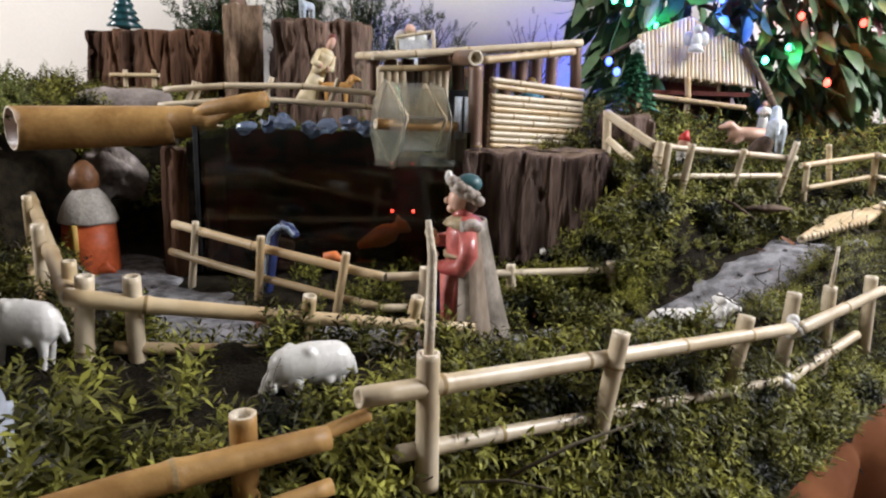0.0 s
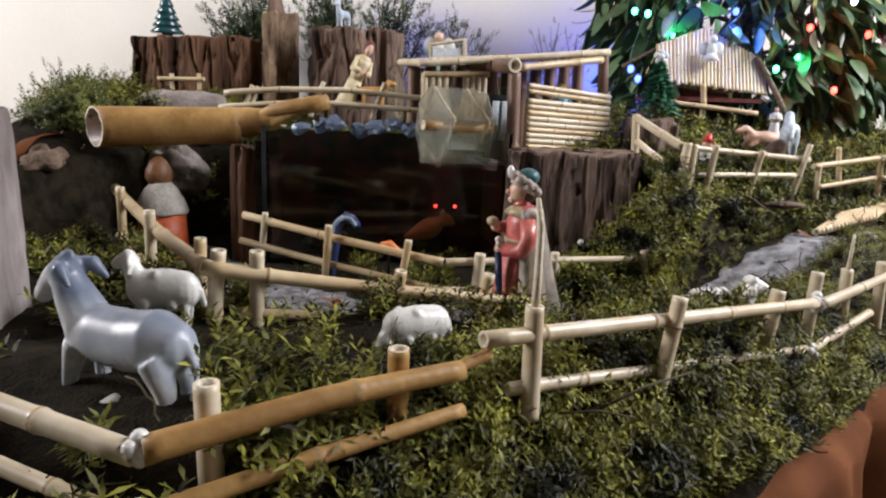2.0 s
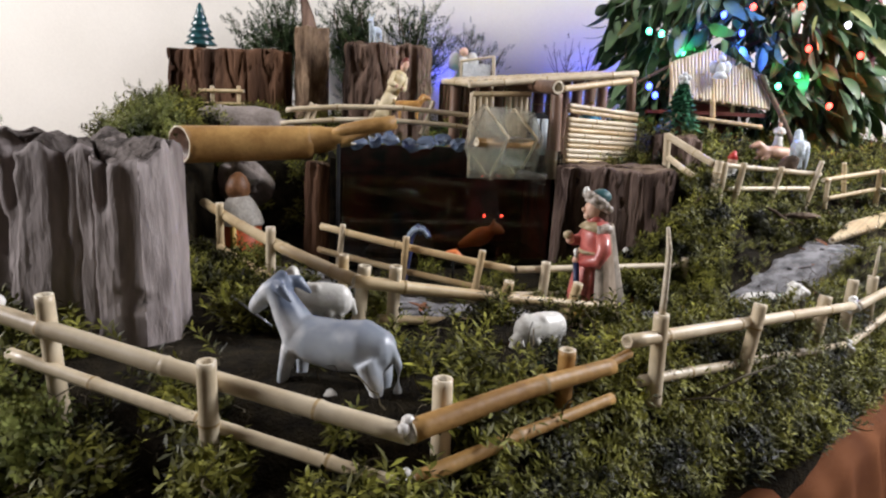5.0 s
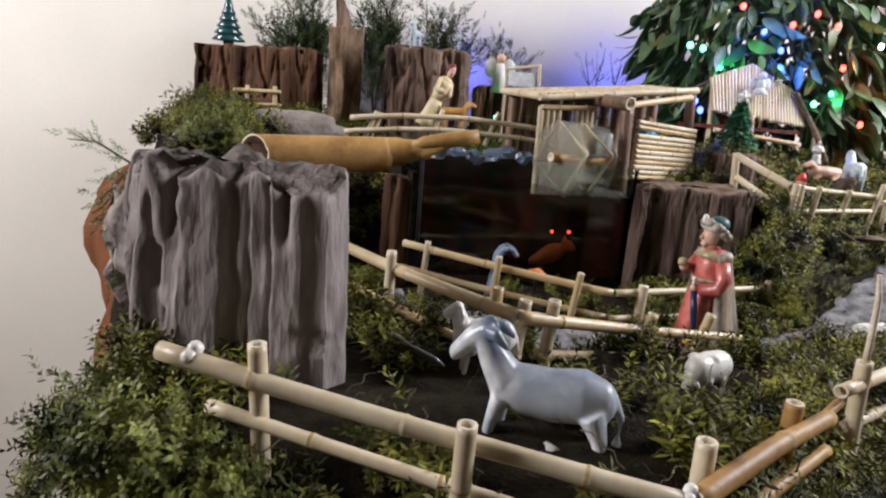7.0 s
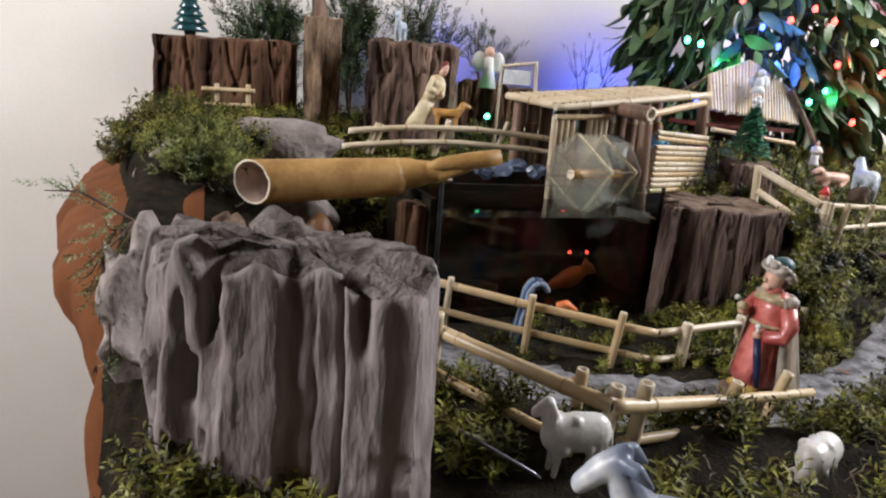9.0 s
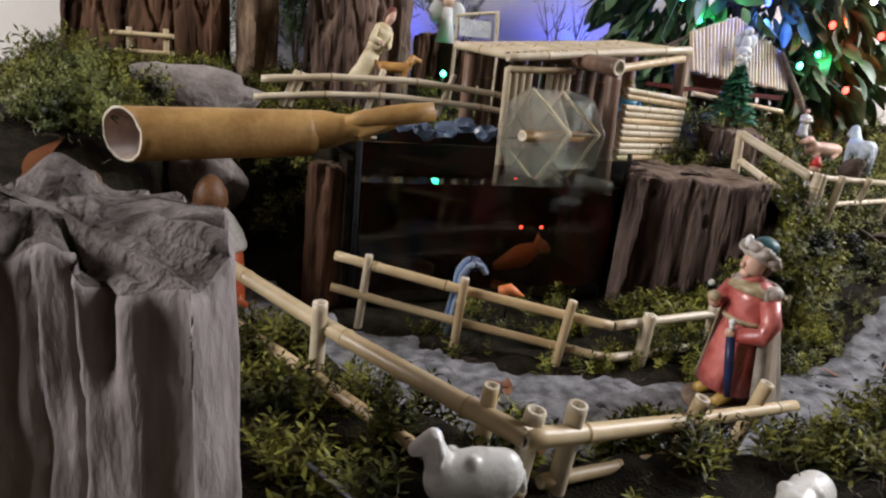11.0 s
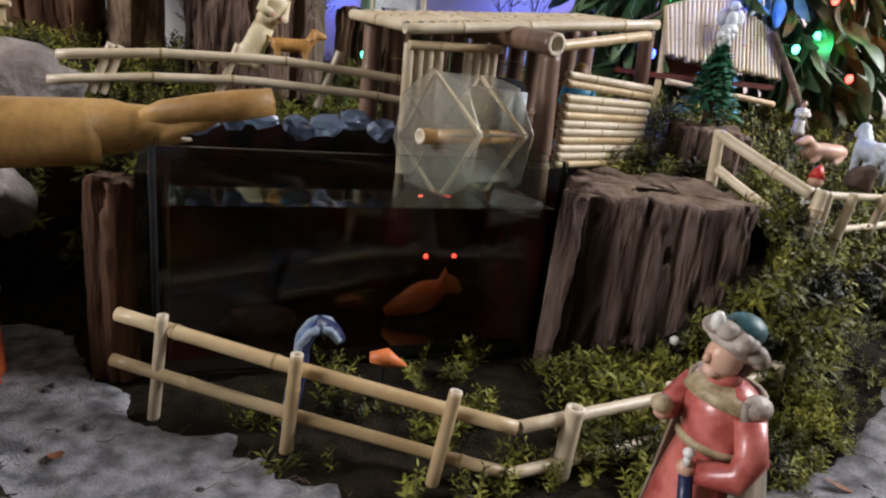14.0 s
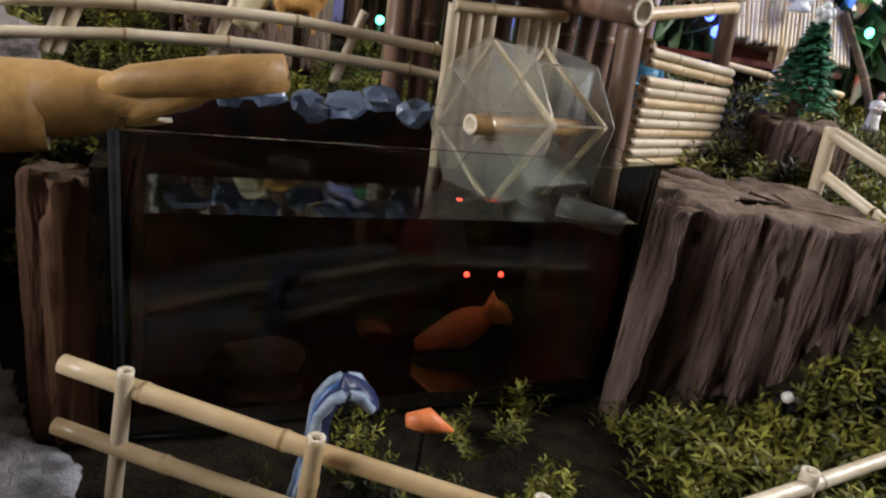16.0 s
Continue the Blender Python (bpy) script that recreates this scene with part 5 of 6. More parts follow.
animal("horse_figurine", "white and pale blue horse figurine on the hill", [(-0.022, 0, 0.036), (0.0, 0, 0.034), (0.024, 0, 0.036)], [0.0125, 0.0125, 0.0125],
       [([(x, s * 0.007, 0.030), (x, s * 0.007, 0.0)], [0.006, 0.004]) for x in (-0.022, 0.026) for s in (1, -1)],
       [([(-0.024, 0, 0.042), (-0.036, 0, 0.058)], [0.0095, 0.0075]), ([(-0.036, 0, 0.060), (-0.052, 0, 0.050)], [0.0075, 0.005])], M_PALEBLUE, 0.0018, stand(0.462, 0.985, 0.862, 250, 0.98),
       tail=[([(0.034, 0, 0.042), (0.046, 0, 0.024)], [0.004, 0.003])])
animal("cow_figurine", "tan and white cow figurine lying by the stable", [(-0.026, 0, 0.022), (0.0, 0, 0.022), (0.030, 0, 0.021)], [0.014, 0.0155, 0.014],
       [([(x, s * 0.010, 0.012), (x - 0.012, s * 0.012, 0.004)], [0.006, 0.0045]) for x in (-0.02, 0.026) for s in (1, -1)],
       [([(-0.028, 0, 0.030), (-0.038, 0, 0.040)], [0.0105, 0.0085]), ([(-0.038, 0, 0.041), (-0.054, 0, 0.034)], [0.0085, 0.006])], M_SKIN, 0.0018, stand(0.452, 1.050, 0.868, 12, 0.85) @ Matrix.Diagonal((1.05, 1, 0.85, 1)))
figure("shepherd_figurine", "small seated figurine in a white shirt near the stable", (0.540, 1.215, 0.888), -110, 0.052, M_WHITE, None, M_HAIR)
single("bark_piece", rock_bm((0.435, 0.962, 0.868), (0.022, 0.016, 0.020), 71), M_TWIG, "brown knob of wood beside the horse", "bark piece")
bm = bmesh.new()
ball(bm, (0.300, 0.876, 0.862), (0.0085, 0.0075, 0.0095), 0)
ball(bm, (0.300, 0.875, 0.874), (0.0075, 0.0070, 0.0065), 1)
sweep(bm, [(0.300, 0.875, 0.877), (0.301, 0.876, 0.884), (0.304, 0.877, 0.890)], [0.0082, 0.0055, 0.0018], 12, 2)
sweep(bm, [(0.300, 0.876, 0.845), (0.300, 0.876, 0.856)], [0.006, 0.0085], 12, 0)
single("gnome_figurine", bm, [M_WHITE, M_SKIN, node_mat("bright_red", (0.5, 0.02, 0.02), (0.6, 0.05, 0.04), 60, 0.4, 0.1)], "tiny figurine with a red cap and white beard", "figurine", "nativity figurines")
# angel with a sign frame
bm = bmesh.new()
sweep(bm, [(-0.108, 1.440, 0.99), (-0.108, 1.440, 1.03), (-0.108, 1.440, 1.055)], [0.020, 0.012, 0.009], 12, 0)
ball(bm, (-0.108, 1.438, 1.066), 0.011, 1)
for s in (1, -1):
    ball(bm, (-0.108 + s * 0.020, 1.446, 1.045), (0.016, 0.005, 0.022), 0)
single("angel_figurine", bm, [M_WHITE, M_SKIN], "white angel figurine in front of conifer twigs", "figurine", "nativity figurines")
sign = thing("sign_frame", "small frame of thin canes with a hanging board", "sign", (-0.05, 1.28, 0.88))
cane("post", sign, (-0.038, 1.28, 0.885), (-0.050, 1.278, 1.048), 0.0040, 0.0036, 0, 1, M_BAMBOO_PALE)
cane("post", sign, (-0.118, 1.285, 0.885), (-0.116, 1.283, 1.036), 0.0032, 0.0030, 0, 1, M_BAMBOO_PALE)
cane("bar", sign, (-0.120, 1.282, 1.034), (-0.048, 1.277, 1.046), 0.0030, 0.0030, 0, 1, M_BAMBOO_PALE)
part("board", bm_box((-0.112, 1.279, 1.002), (-0.056, 1.282, 1.030)), M_FROST, sign, "plain pale board", smooth=False)
cane("rail", sign, (-0.075, 1.276, 0.918), (-0.010, 1.270, 0.913), 0.0034, 0.0034, 0, 0, M_BAMBOO_PALE)
# ceramic tree
bm = bmesh.new()
prof = [(0.010, 0.0), (0.012, 0.012)]
for k in range(6):
    z, r = 0.012 + 0.0145 * k, 0.036 - 0.0052 * k
    prof += [(r, z + 0.001), (r * 1.02, z + 0.004), (r * 0.66, z + 0.0145)]
prof += [(0.003, 0.108)]
sweep(bm, [(-0.728, 1.468, 1.044 + z) for r, z in prof], [r for r, z in prof], 18)
for f in bm.faces:
    f.smooth = True
single("ceramic_tree", bm, M_TEALFIR, "glossy dark teal ceramic fir tree on a stump", "ornament")


def fir():
    t = thing("fir_tree", "miniature green fir tree with a frosted star", "toy tree", (0.268, 1.035, 0.9))
    rng = random.Random(5)
    bm = bmesh.new()
    for k in range(1300):
        f = rng.random() ** 0.7
        a = rng.uniform(0, 6.283)
        r = (0.036 * (1 - f) + 0.003) * rng.uniform(0.45, 1.0)
        c = Vector((0.268 + r * math.cos(a), 1.035 + r * math.sin(a), 0.912 + 0.085 * f))
        d = Vector((math.cos(a), math.sin(a), -0.35 + rng.uniform(-0.3, 0.5))).normalized() * rng.uniform(0.008, 0.014)
        s = Vector((-math.sin(a), math.cos(a), rng.uniform(-0.4, 0.4))) * 0.0035
        q = [bm.verts.new(p) for p in (c - d * 0.4, c + s + d * 0.2, c + d * 0.7, c - s + d * 0.2)]
        bm.faces.new(q)
    part("foliage", bm, M_FIR, t, smooth=False)
    bm = bmesh.new()
    sweep(bm, [(0.268, 1.035, 0.885), (0.268, 1.035, 0.95), (0.268, 1.035, 1.0)], [0.006, 0.005, 0.002], 10)
    part("trunk", bm, M_TWIG, t)
    bm = bmesh.new()
    for a in range(5):
        ball(bm, (0.268 + 0.007 * math.cos(a * 1.257 + 0.3), 1.033, 1.004 + 0.007 * math.sin(a * 1.257 + 0.3)), (0.0052, 0.003, 0.0052), seg=8)
    ball(bm, (0.268, 1.033, 1.004), 0.006, seg=8)
    part("star", bm, M_FROST, t, "frosted white star")


fir()

# ---- lantern, tank ornaments ----
LX, LY = -0.442, 0.798
lantern = thing("clay_lantern", "orange-red clay lantern with a whitewashed hood", "lantern", (LX, LY, 0.69))
bm = bmesh.new()
sweep(bm, [(LX, LY, z) for z in (0.690, 0.696, 0.722, 0.762)], [0.033, 0.0335, 0.0325, 0.030], 24)
part("body", bm, M_REDLACQ, lantern, "orange-red clay body")
part("stripe", bm_box((LX - 0.004, LY - 0.0345, 0.705), (LX + 0.004, LY - 0.030, 0.758), None, 0.001), M_YELLOW, lantern, "ochre painted stripe")
bm = bmesh.new()
sweep(bm, [(LX, LY, z) for z in (0.757, 0.760, 0.774, 0.790, 0.799)], [0.0335, 0.0345, 0.030, 0.021, 0.012], 24)
for v in bm.verts:
    v.co.z += 0.003 * nz(v.co.x * 90, v.co.y * 90, 2)
part("hood", bm, M_PLASTER, lantern, "uneven white plaster hood")
bm = bmesh.new()
sweep(bm, [(LX - 0.002, LY, z) for z in (0.796, 0.804, 0.815, 0.826, 0.832)], [0.013, 0.0175, 0.0165, 0.011, 0.004], 18)
part("knob", bm, node_mat("brown_clay", (0.16, 0.07, 0.03), (0.3, 0.14, 0.06), 60, 0.5, 0.3), lantern, "brown clay top")
single("clay_block", rock_bm((-0.425, 0.785, 0.702), (0.022, 0.012, 0.012), 81, 3, 0.25), M_REDLACQ, "rounded orange-red clay lump on the path", "clay lump")
# orange ornament in the water
bm = bmesh.new()
ball(bm, (-0.088, 0.892, 0.738), (0.024, 0.014, 0.015), 0, 18, Matrix.Rotation(math.radians(-28), 3, "Y"))
ball(bm, (-0.064, 0.890, 0.752), (0.0115, 0.010, 0.0095), 0)
ball(bm, (-0.055, 0.888, 0.748), (0.006, 0.006, 0.005), 0)
for s in (1, -1):
    sweep(bm, [(-0.068, 0.890 + s * 0.005, 0.758), (-0.067, 0.890 + s * 0.006, 0.768)], [0.0042, 0.0012], 8)
sweep(bm, [(-0.095, 0.893, 0.735), (-0.110, 0.893, 0.727), (-0.122, 0.893, 0.722)], [0.013, 0.010, 0.005], 12)
fused(single("animal_ornament", bm, M_ORANGE, "orange ceramic animal ornament standing in the fish tank", "ornament"), 0.0014)
bm = bmesh.new()
sweep(bm, [(-0.140, 0.762, 0.733), (-0.128, 0.762, 0.733), (-0.112, 0.760, 0.727)], [0.004, 0.0075, 0.001], 12)
sweep(bm, [(-0.129, 0.764, 0.690), (-0.129, 0.763, 0.730)], [0.0013, 0.0013], 8, 1)
single("fish_ornament", bm, [M_ORANGE, M_BLACK], "small orange-red fish ornament by the tank", "ornament")
bm = bmesh.new()
arch = [(-0.199 + 0.0012 * k, 0.735 - 0.0005 * k, 0.690 + 0.0075 * k) for k in range(8)]
arch += [(-0.176 - 0.0152 * math.cos(a), 0.731 + 0.0005 * k, 0.747 + 0.024 * math.sin(a)) for k, a in enumerate(math.radians(16 * j) for j in range(1, 10))]
sweep(bm, arch, [0.0115] * 9 + [0.0110, 0.0105, 0.010, 0.0095, 0.009, 0.0085, 0.0075, 0.006], 14, 0, 0.4, (1, 0, 0.3))
for s in (1, -1):
    wave = [(p[0] - 0.0025 - 0.0012 * (j % 2), p[1] + s * 0.0085, p[2] + 0.002) for j, p in enumerate(arch)]
    sweep(bm, wave, [0.0034, 0.0028] * 8 + [0.0026], 8, 1)
    sweep(bm, [(p[0] - 0.003, p[1] + s * 0.0045, p[2]) for p in arch], 0.0022, 8, 2)
single("shell_ornament", bm, [M_NAVY, M_BLUEGREY, M_BLUE], "curved blue ornament with a pale scalloped edge behind the fence", "ornament")
single("rock", rock_bm((-0.092, 0.895, 0.715), (0.035, 0.022, 0.016), 95), M_GRAVEL, "dark stone under the orange ornament", "rock", "rocks")
single("rock", rock_bm((-0.235, 0.862, 0.722), (0.035, 0.02, 0.018), 91), M_TWIG, "brown rounded stone on the floor of the tank", "rock", "rocks")
bm = bmesh.new()
for a in range(6):
    ball(bm, (0.122 + 0.006 * math.cos(a), 0.775 + 0.004 * math.sin(a), 0.742 + 0.005 * math.sin(2 * a)), 0.0042, a % 2, 8)
sweep(bm, [(0.122, 0.777, 0.70), (0.122, 0.776, 0.74)], [0.0012, 0.0012], 8, 1)
single("bead", bm, [M_WHITE, M_BLACK], "tiny black and white bead in the moss", "bead")

# ---- bamboo mat, stakes, sticks ----
mat_thing = thing("bamboo_mat", "flat bridge mat of pale canes laid side by side", "mat", (0.48, 0.84, 0.775))
for k in range(16):
    f = k / 15
    p = Vector((0.410 + 0.11 * f, 0.768 + 0.075 * f, 0.774 + 0.010 * f))
    cane("cane", mat_thing, p, p + Vector((0.075, 0.080, 0.014)), 0.0046, 0.0046, 0, 0, M_BAMBOO, seed=k)
cross = thing("marker_post", "little cross of pale cane by the mat", "marker", (0.575, 0.90, 0.77))
cane("post", cross, (0.578, 0.895, 0.755), (0.580, 0.895, 0.806), 0.0040, 0.0040, 0, 0, M_BAMBOO_PALE)
cane("bar", cross, (0.566, 0.888, 0.804), (0.600, 0.890, 0.803), 0.0036, 0.0036, 0, 0, M_BAMBOO_PALE)
bm = bmesh.new()
sweep(bm, [(0.012, 0.309, 0.780), (0.0125, 0.310, 0.815), (0.0125, 0.311, 0.840), (0.010, 0.312, 0.857)], [0.0026, 0.0024, 0.0022, 0.0014], 8)
single("stake", bm, M_PITH, "thin white bent stick stuck in a fence post", "stick")
bm = bmesh.new()
sweep(bm, [(0.334, 0.558, 0.765), (0.336, 0.560, 0.790), (0.337, 0.561, 0.806)], [0.0020, 0.0016, 0.0012], 8)
single("stake", bm, M_PITH, "thin pale stick standing in a fence post", "stick")
for k, (p, q, r) in enumerate((((0.055, 0.318, 0.725), (0.125, 0.352, 0.741), 0.0011), ((0.03, 0.305, 0.728), (0.075, 0.300, 0.730), 0.0009), ((0.06, 0.395, 0.735), (0.14, 0.42, 0.728), 0.0018), ((0.20, 0.78, 0.80), (0.22, 0.775, 0.83), 0.001), ((0.33, 0.84, 0.815), (0.37, 0.80, 0.79), 0.002))):
    bm = bmesh.new()
    mid = (Vector(p) + Vector(q)) / 2 + Vector((0, 0, 0.003))
    sweep(bm, [p, mid, q], [r, r, r * 0.5], 6)
    single("twig", bm, M_DRYMOSS if k < 2 else M_TWIG, "thin dry twig lying on the moss", "twig", "loose twigs")


# ---- plants ----
def leaf_template(length, width, fold=0.25, bend=0.2):
    """A pointed leaf along +x, folded along its rib. Vertices and quads."""
    v, q = [], []
    steps = 5
    for k in range(steps + 1):
        f = k / steps
        w = width * (math.sin(math.pi * min(1, f * 0.92 + 0.04)) ** 0.8) * (1 - 0.3 * f)
        z = -bend * length * f * f
        v += [(length * f, -w / 2, z + fold * w / 2), (length * f, 0, z), (length * f, w / 2, z + fold * w / 2)]
    for k in range(steps):
        b = 3 * k
        q += [(b, b + 3, b + 4, b + 1), (b + 1, b + 4, b + 5, b + 2)]
    return np.array(v), q


def scatter(name, templates, places, rots, scales, mat, smooth_it=False):
    """One mesh of many small copies of the templates."""
    allv, allf, base = [], [], 0
    pick = np.random.RandomState(7).randint(0, len(templates), len(places))
    for i, (p, r, s) in enumerate(zip(places, rots, scales)):
        v, q = templates[pick[i]]
        allv.append((v * s) @ r.T + p)
        allf.append(np.asarray(q) + base)
        base += len(v)
    vs, fs = np.concatenate(allv), np.concatenate(allf)
    me = bpy.data.meshes.new(name)
    me.vertices.add(len(vs))
    me.vertices.foreach_set("co", vs.astype(np.float32).ravel())
    n = fs.shape[1]
    me.loops.add(fs.size)
    me.loops.foreach_set("vertex_index", fs.astype(np.int32).ravel())
    me.polygons.add(len(fs))
    me.polygons.foreach_set("loop_start", np.arange(0, fs.size, n, dtype=np.int32))
    me.update(calc_edges=True)
    me.materials.append(mat)
    if smooth_it:
        me.shade_smooth()
    return me


def turn_to(axis, spin):
    """A rotation that carries +x (z for sprigs by choice) onto axis, spun about it."""
    q = Vector((0, 0, 1)).rotation_difference(Vector(axis))
    return np.array((q.to_matrix() @ Matrix.Rotation(spin, 3, "Z")))


def sprig_template(seed, n, droop, leaf=0.22, wide=0.10):
    """A mossy shoot of unit height: little pointed leaves set round a curving stem."""
    rng = random.Random(seed)
    v, q = [], []
    lean = Vector((rng.uniform(-0.35, 0.35), rng.uniform(-0.35, 0.35), 0))
    for k in range(n):
        f = (k + 0.5) / n
        c = Vector((0, 0, f)) + lean * f * f
        a = k * 2.4 + rng.uniform(-0.4, 0.4)
        out = Vector((math.cos(a), math.sin(a), 0.55 + droop * f + rng.uniform(-0.3, 0.3))).normalized()
        side = out.cross(Vector((0, 0, 1))).normalized() * wide * (1.1 - 0.4 * f)
        ln = leaf * (1.15 - 0.5 * f) * rng.uniform(0.8, 1.3)
        tip = c + out * ln + Vector((0, 0, -0.04))
        b = len(v)
        v += [tuple(c), tuple(c + out * ln * 0.5 + side / 2), tuple(tip), tuple(c + out * ln * 0.5 - side / 2)]
        q.append((b, b + 1, b + 2, b + 3))
    return np.array(v), q


def in_poly(x, y, poly):
    odd = False
    for a, b in zip(poly, poly[1:] + poly[:1]):
        if (a[1] > y) != (b[1] > y) and x < a[0] + (y - a[1]) / (b[1] - a[1]) * (b[0] - a[0]):
            odd = not odd
    return odd


KEEP_OFF = [
    [(-0.64, 1.02), (-0.43, 1.02), (-0.43, 1.15), (-0.64, 1.15)],
    [(-0.75, 0.40), (-0.55, 0.40), (-0.50, 0.56), (-0.50, 0.78), (-0.75, 0.78)],
    [(-0.53, 0.39), (-0.37, 0.37), (-0.36, 0.46), (-0.47, 0.54), (-0.56, 0.52)],
    [(-0.325, 0.785), (0.03, 0.845), (0.0, 1.06), (-0.36, 1.02)],
    [(0.005, 0.81), (0.20, 0.78), (0.22, 0.94), (0.05, 0.96)],
    [(-0.12, 0.94), (0.03, 0.93), (0.20, 1.04), (0.16, 1.20), (-0.16, 1.09)],
    [(0.34, 1.26), (0.56, 1.26), (0.56, 1.46), (0.34, 1.46)],
    [(-0.53, 0.70), (-0.42, 0.80), (-0.42, 0.90), (-0.33, 0.78), (-0.33, 1.0), (-0.50, 0.96)],
    [(-0.49, 0.80), (-0.42, 0.80), (-0.42, 0.88), (-0.49, 0.88)],
    [(0.40, 0.735), (0.53, 0.80), (0.61, 0.92), (0.48, 0.86)],
]


# trodden ground round the figurines
CLEAR = [((-0.29, 0.29), (-0.19, 0.255), 0.030), ((-0.275, 0.375), (-0.22, 0.385), 0.026), ((-0.345, 0.385), (-0.29, 0.335), 0.020), ((-0.085, 0.355), (-0.04, 0.375), 0.018), ((0.175, 0.53), (0.25, 0.535), 0.028)]


def moss():
    rng = random.Random(11)
    places, rots, scales = [], [], []
    count = {"near": 8600, "far": 4000}
    for zone, (x0, x1, y0, y1) in (("near", (-0.68, 0.78, 0.08, 0.95)), ("far", (-0.92, 1.15, 0.95, 1.60))):
        made = tries = 0
        while made < count[zone] and tries < 400000:
            tries += 1
            x, y = rng.uniform(x0, x1), rng.uniform(y0, y1)
            e = inside(x, y)
            if e < -0.022 or any(in_poly(x, y, p) for p in KEEP_OFF):
                continue
            clump = nz(x, y, 0, 26) + 0.5 * nz(x, y, 4, 60)
            foot_of_block = (x - 0.15) ** 2 + (y - 0.76) ** 2 < 0.011
            front_edge = x > -0.12 and e < 0.085 and y < 0.9
            if front_edge and rng.random() < 0.75:
                clump = max(clump, 0.35)
            in_pen = 2.6 * smooth(0.10, 0.0, x) * smooth(0.05, 0.09, e) * smooth(0.52, 0.44, y) + 3.2 * smooth(0.06, -0.02, x) * smooth(0.64, 0.68, y) * smooth(0.95, 0.85, y) + 1.8 * smooth(-0.2, -0.3, x) * smooth(0.45, 0.5, y) * smooth(0.9, 0.8, y)
            if not foot_of_block and clump < 0.03 + 0.14 * in_pen + rng.uniform(-0.25, 0.25):
                continue
            k = track(x, y)
            if k < 0.92 + rng.uniform(0, 0.25):
                continue
            if any(seg_dist(x, y, a, b)[0] < r for a, b, r in CLEAR):
                continue
            if zone == "far" and rng.random() < smooth(1.15, 1.5, y) * 0.75:
                continue
            h = 0.004
            gx, gy = (land(x + h, y) - land(x - h, y)) / (2 * h), (land(x, y + h) - land(x, y - h)) / (2 * h)
            up = Vector((-gx * 0.8 + rng.uniform(-0.55, 0.55), -gy * 0.8 + rng.uniform(-0.55, 0.55), 1)).normalized()
            places.append((x, y, land(x, y, e) - 0.002))
            rots.append(turn_to(up, rng.uniform(0, 6.28)))
            big = (0.025 if foot_of_block else 0.020) + 0.022 * max(0, clump) + rng.uniform(-0.004, 0.006)
            scales.append(big * (0.8 if front_edge else 1.0) * (1.15 if zone == "far" else 1.0) * (1 - 0.3 * smooth(0.5, 0.7, y) * smooth(0.1, -0.1, x) if zone == "near" else 1) * (0.55 if x > 0.14 and y < 0.8 and k < 2.2 else 1.0))
            made += 1
    temps = [sprig_template(s, 20, d, l, w) for s, d, l, w in ((1, 0.2, 0.38, 0.115), (2, 0.6, 0.34, 0.10), (3, -0.2, 0.42, 0.105), (4, 0.3, 0.32, 0.125), (5, 0.0, 0.40, 0.09))]
    ob = new("moss", scatter("moss", temps, places, rots, scales, M_MOSS))
    tagged(ob, "thick green moss shoots covering the display ground", "moss", kind="stuff")
    # dry strands that hang and tangle along the edge
    places, rots, scales = [], [], []
    while len(places) < 1500:
        x, y = rng.uniform(-0.62, 0.80), rng.uniform(0.08, 0.95)
        e = inside(x, y)
        if e < -0.012 or e > rng.expovariate(1 / 0.06) + 0.01 or any(in_poly(x, y, p) for p in KEEP_OFF) or track(x, y) < 0.95:
            continue
        places.append((x, y, land(x, y, e) + rng.uniform(0, 0.012)))
        rots.append(turn_to((rng.uniform(-1, 1), rng.uniform(-1, 1), rng.uniform(-0.1, 0.9)), rng.uniform(0, 6.28)))
        scales.append(rng.uniform(0.012, 0.034))
    strand = []
    for s in range(4):
        r = random.Random(s + 60)
        pts = [Vector((0, 0, 0))]
        for k in range(6):
            pts.append(pts[-1] + Vector((r.uniform(-0.14, 0.14), r.uniform(-0.14, 0.14), 0.17)))
        v, q = [], []
        for k, p in enumerate(pts):
            v += [(p.x - 0.018, p.y, p.z), (p.x + 0.018, p.y, p.z)]
            if k:
                q.append((2 * k - 2, 2 * k - 1, 2 * k + 1, 2 * k))
        strand.append((np.array(v), q))
    ob = new("dry_moss", scatter("dry_moss", strand, places, rots, scales, M_DRYMOSS))
    tagged(ob, "tangled grey-brown dry moss strands", "moss", kind="stuff")
    # bits of moss and twig fallen on the sand
    places, rots, scales = [], [], []
    while len(places) < 420:
        x, y = rng.uniform(-0.45, 0.48), rng.uniform(0.45, 0.92)
        k = track(x, y)
        if k > 0.98 or rng.random() > 0.25 + 0.75 * k * k:
            continue
        places.append((x, y, land(x, y) + 0.0055))
        rots.append(turn_to((rng.uniform(-1, 1), rng.uniform(-1, 1), rng.uniform(-0.05, 0.12)), rng.uniform(0, 6.28)))
        scales.append(rng.uniform(0.004, 0.017))
    ob = new("path_debris", scatter("path_debris", strand, places, rots, scales, M_TWIG))
    tagged(ob, "dark scraps of moss and twig scattered on the sand", "debris", kind="stuff")


moss()


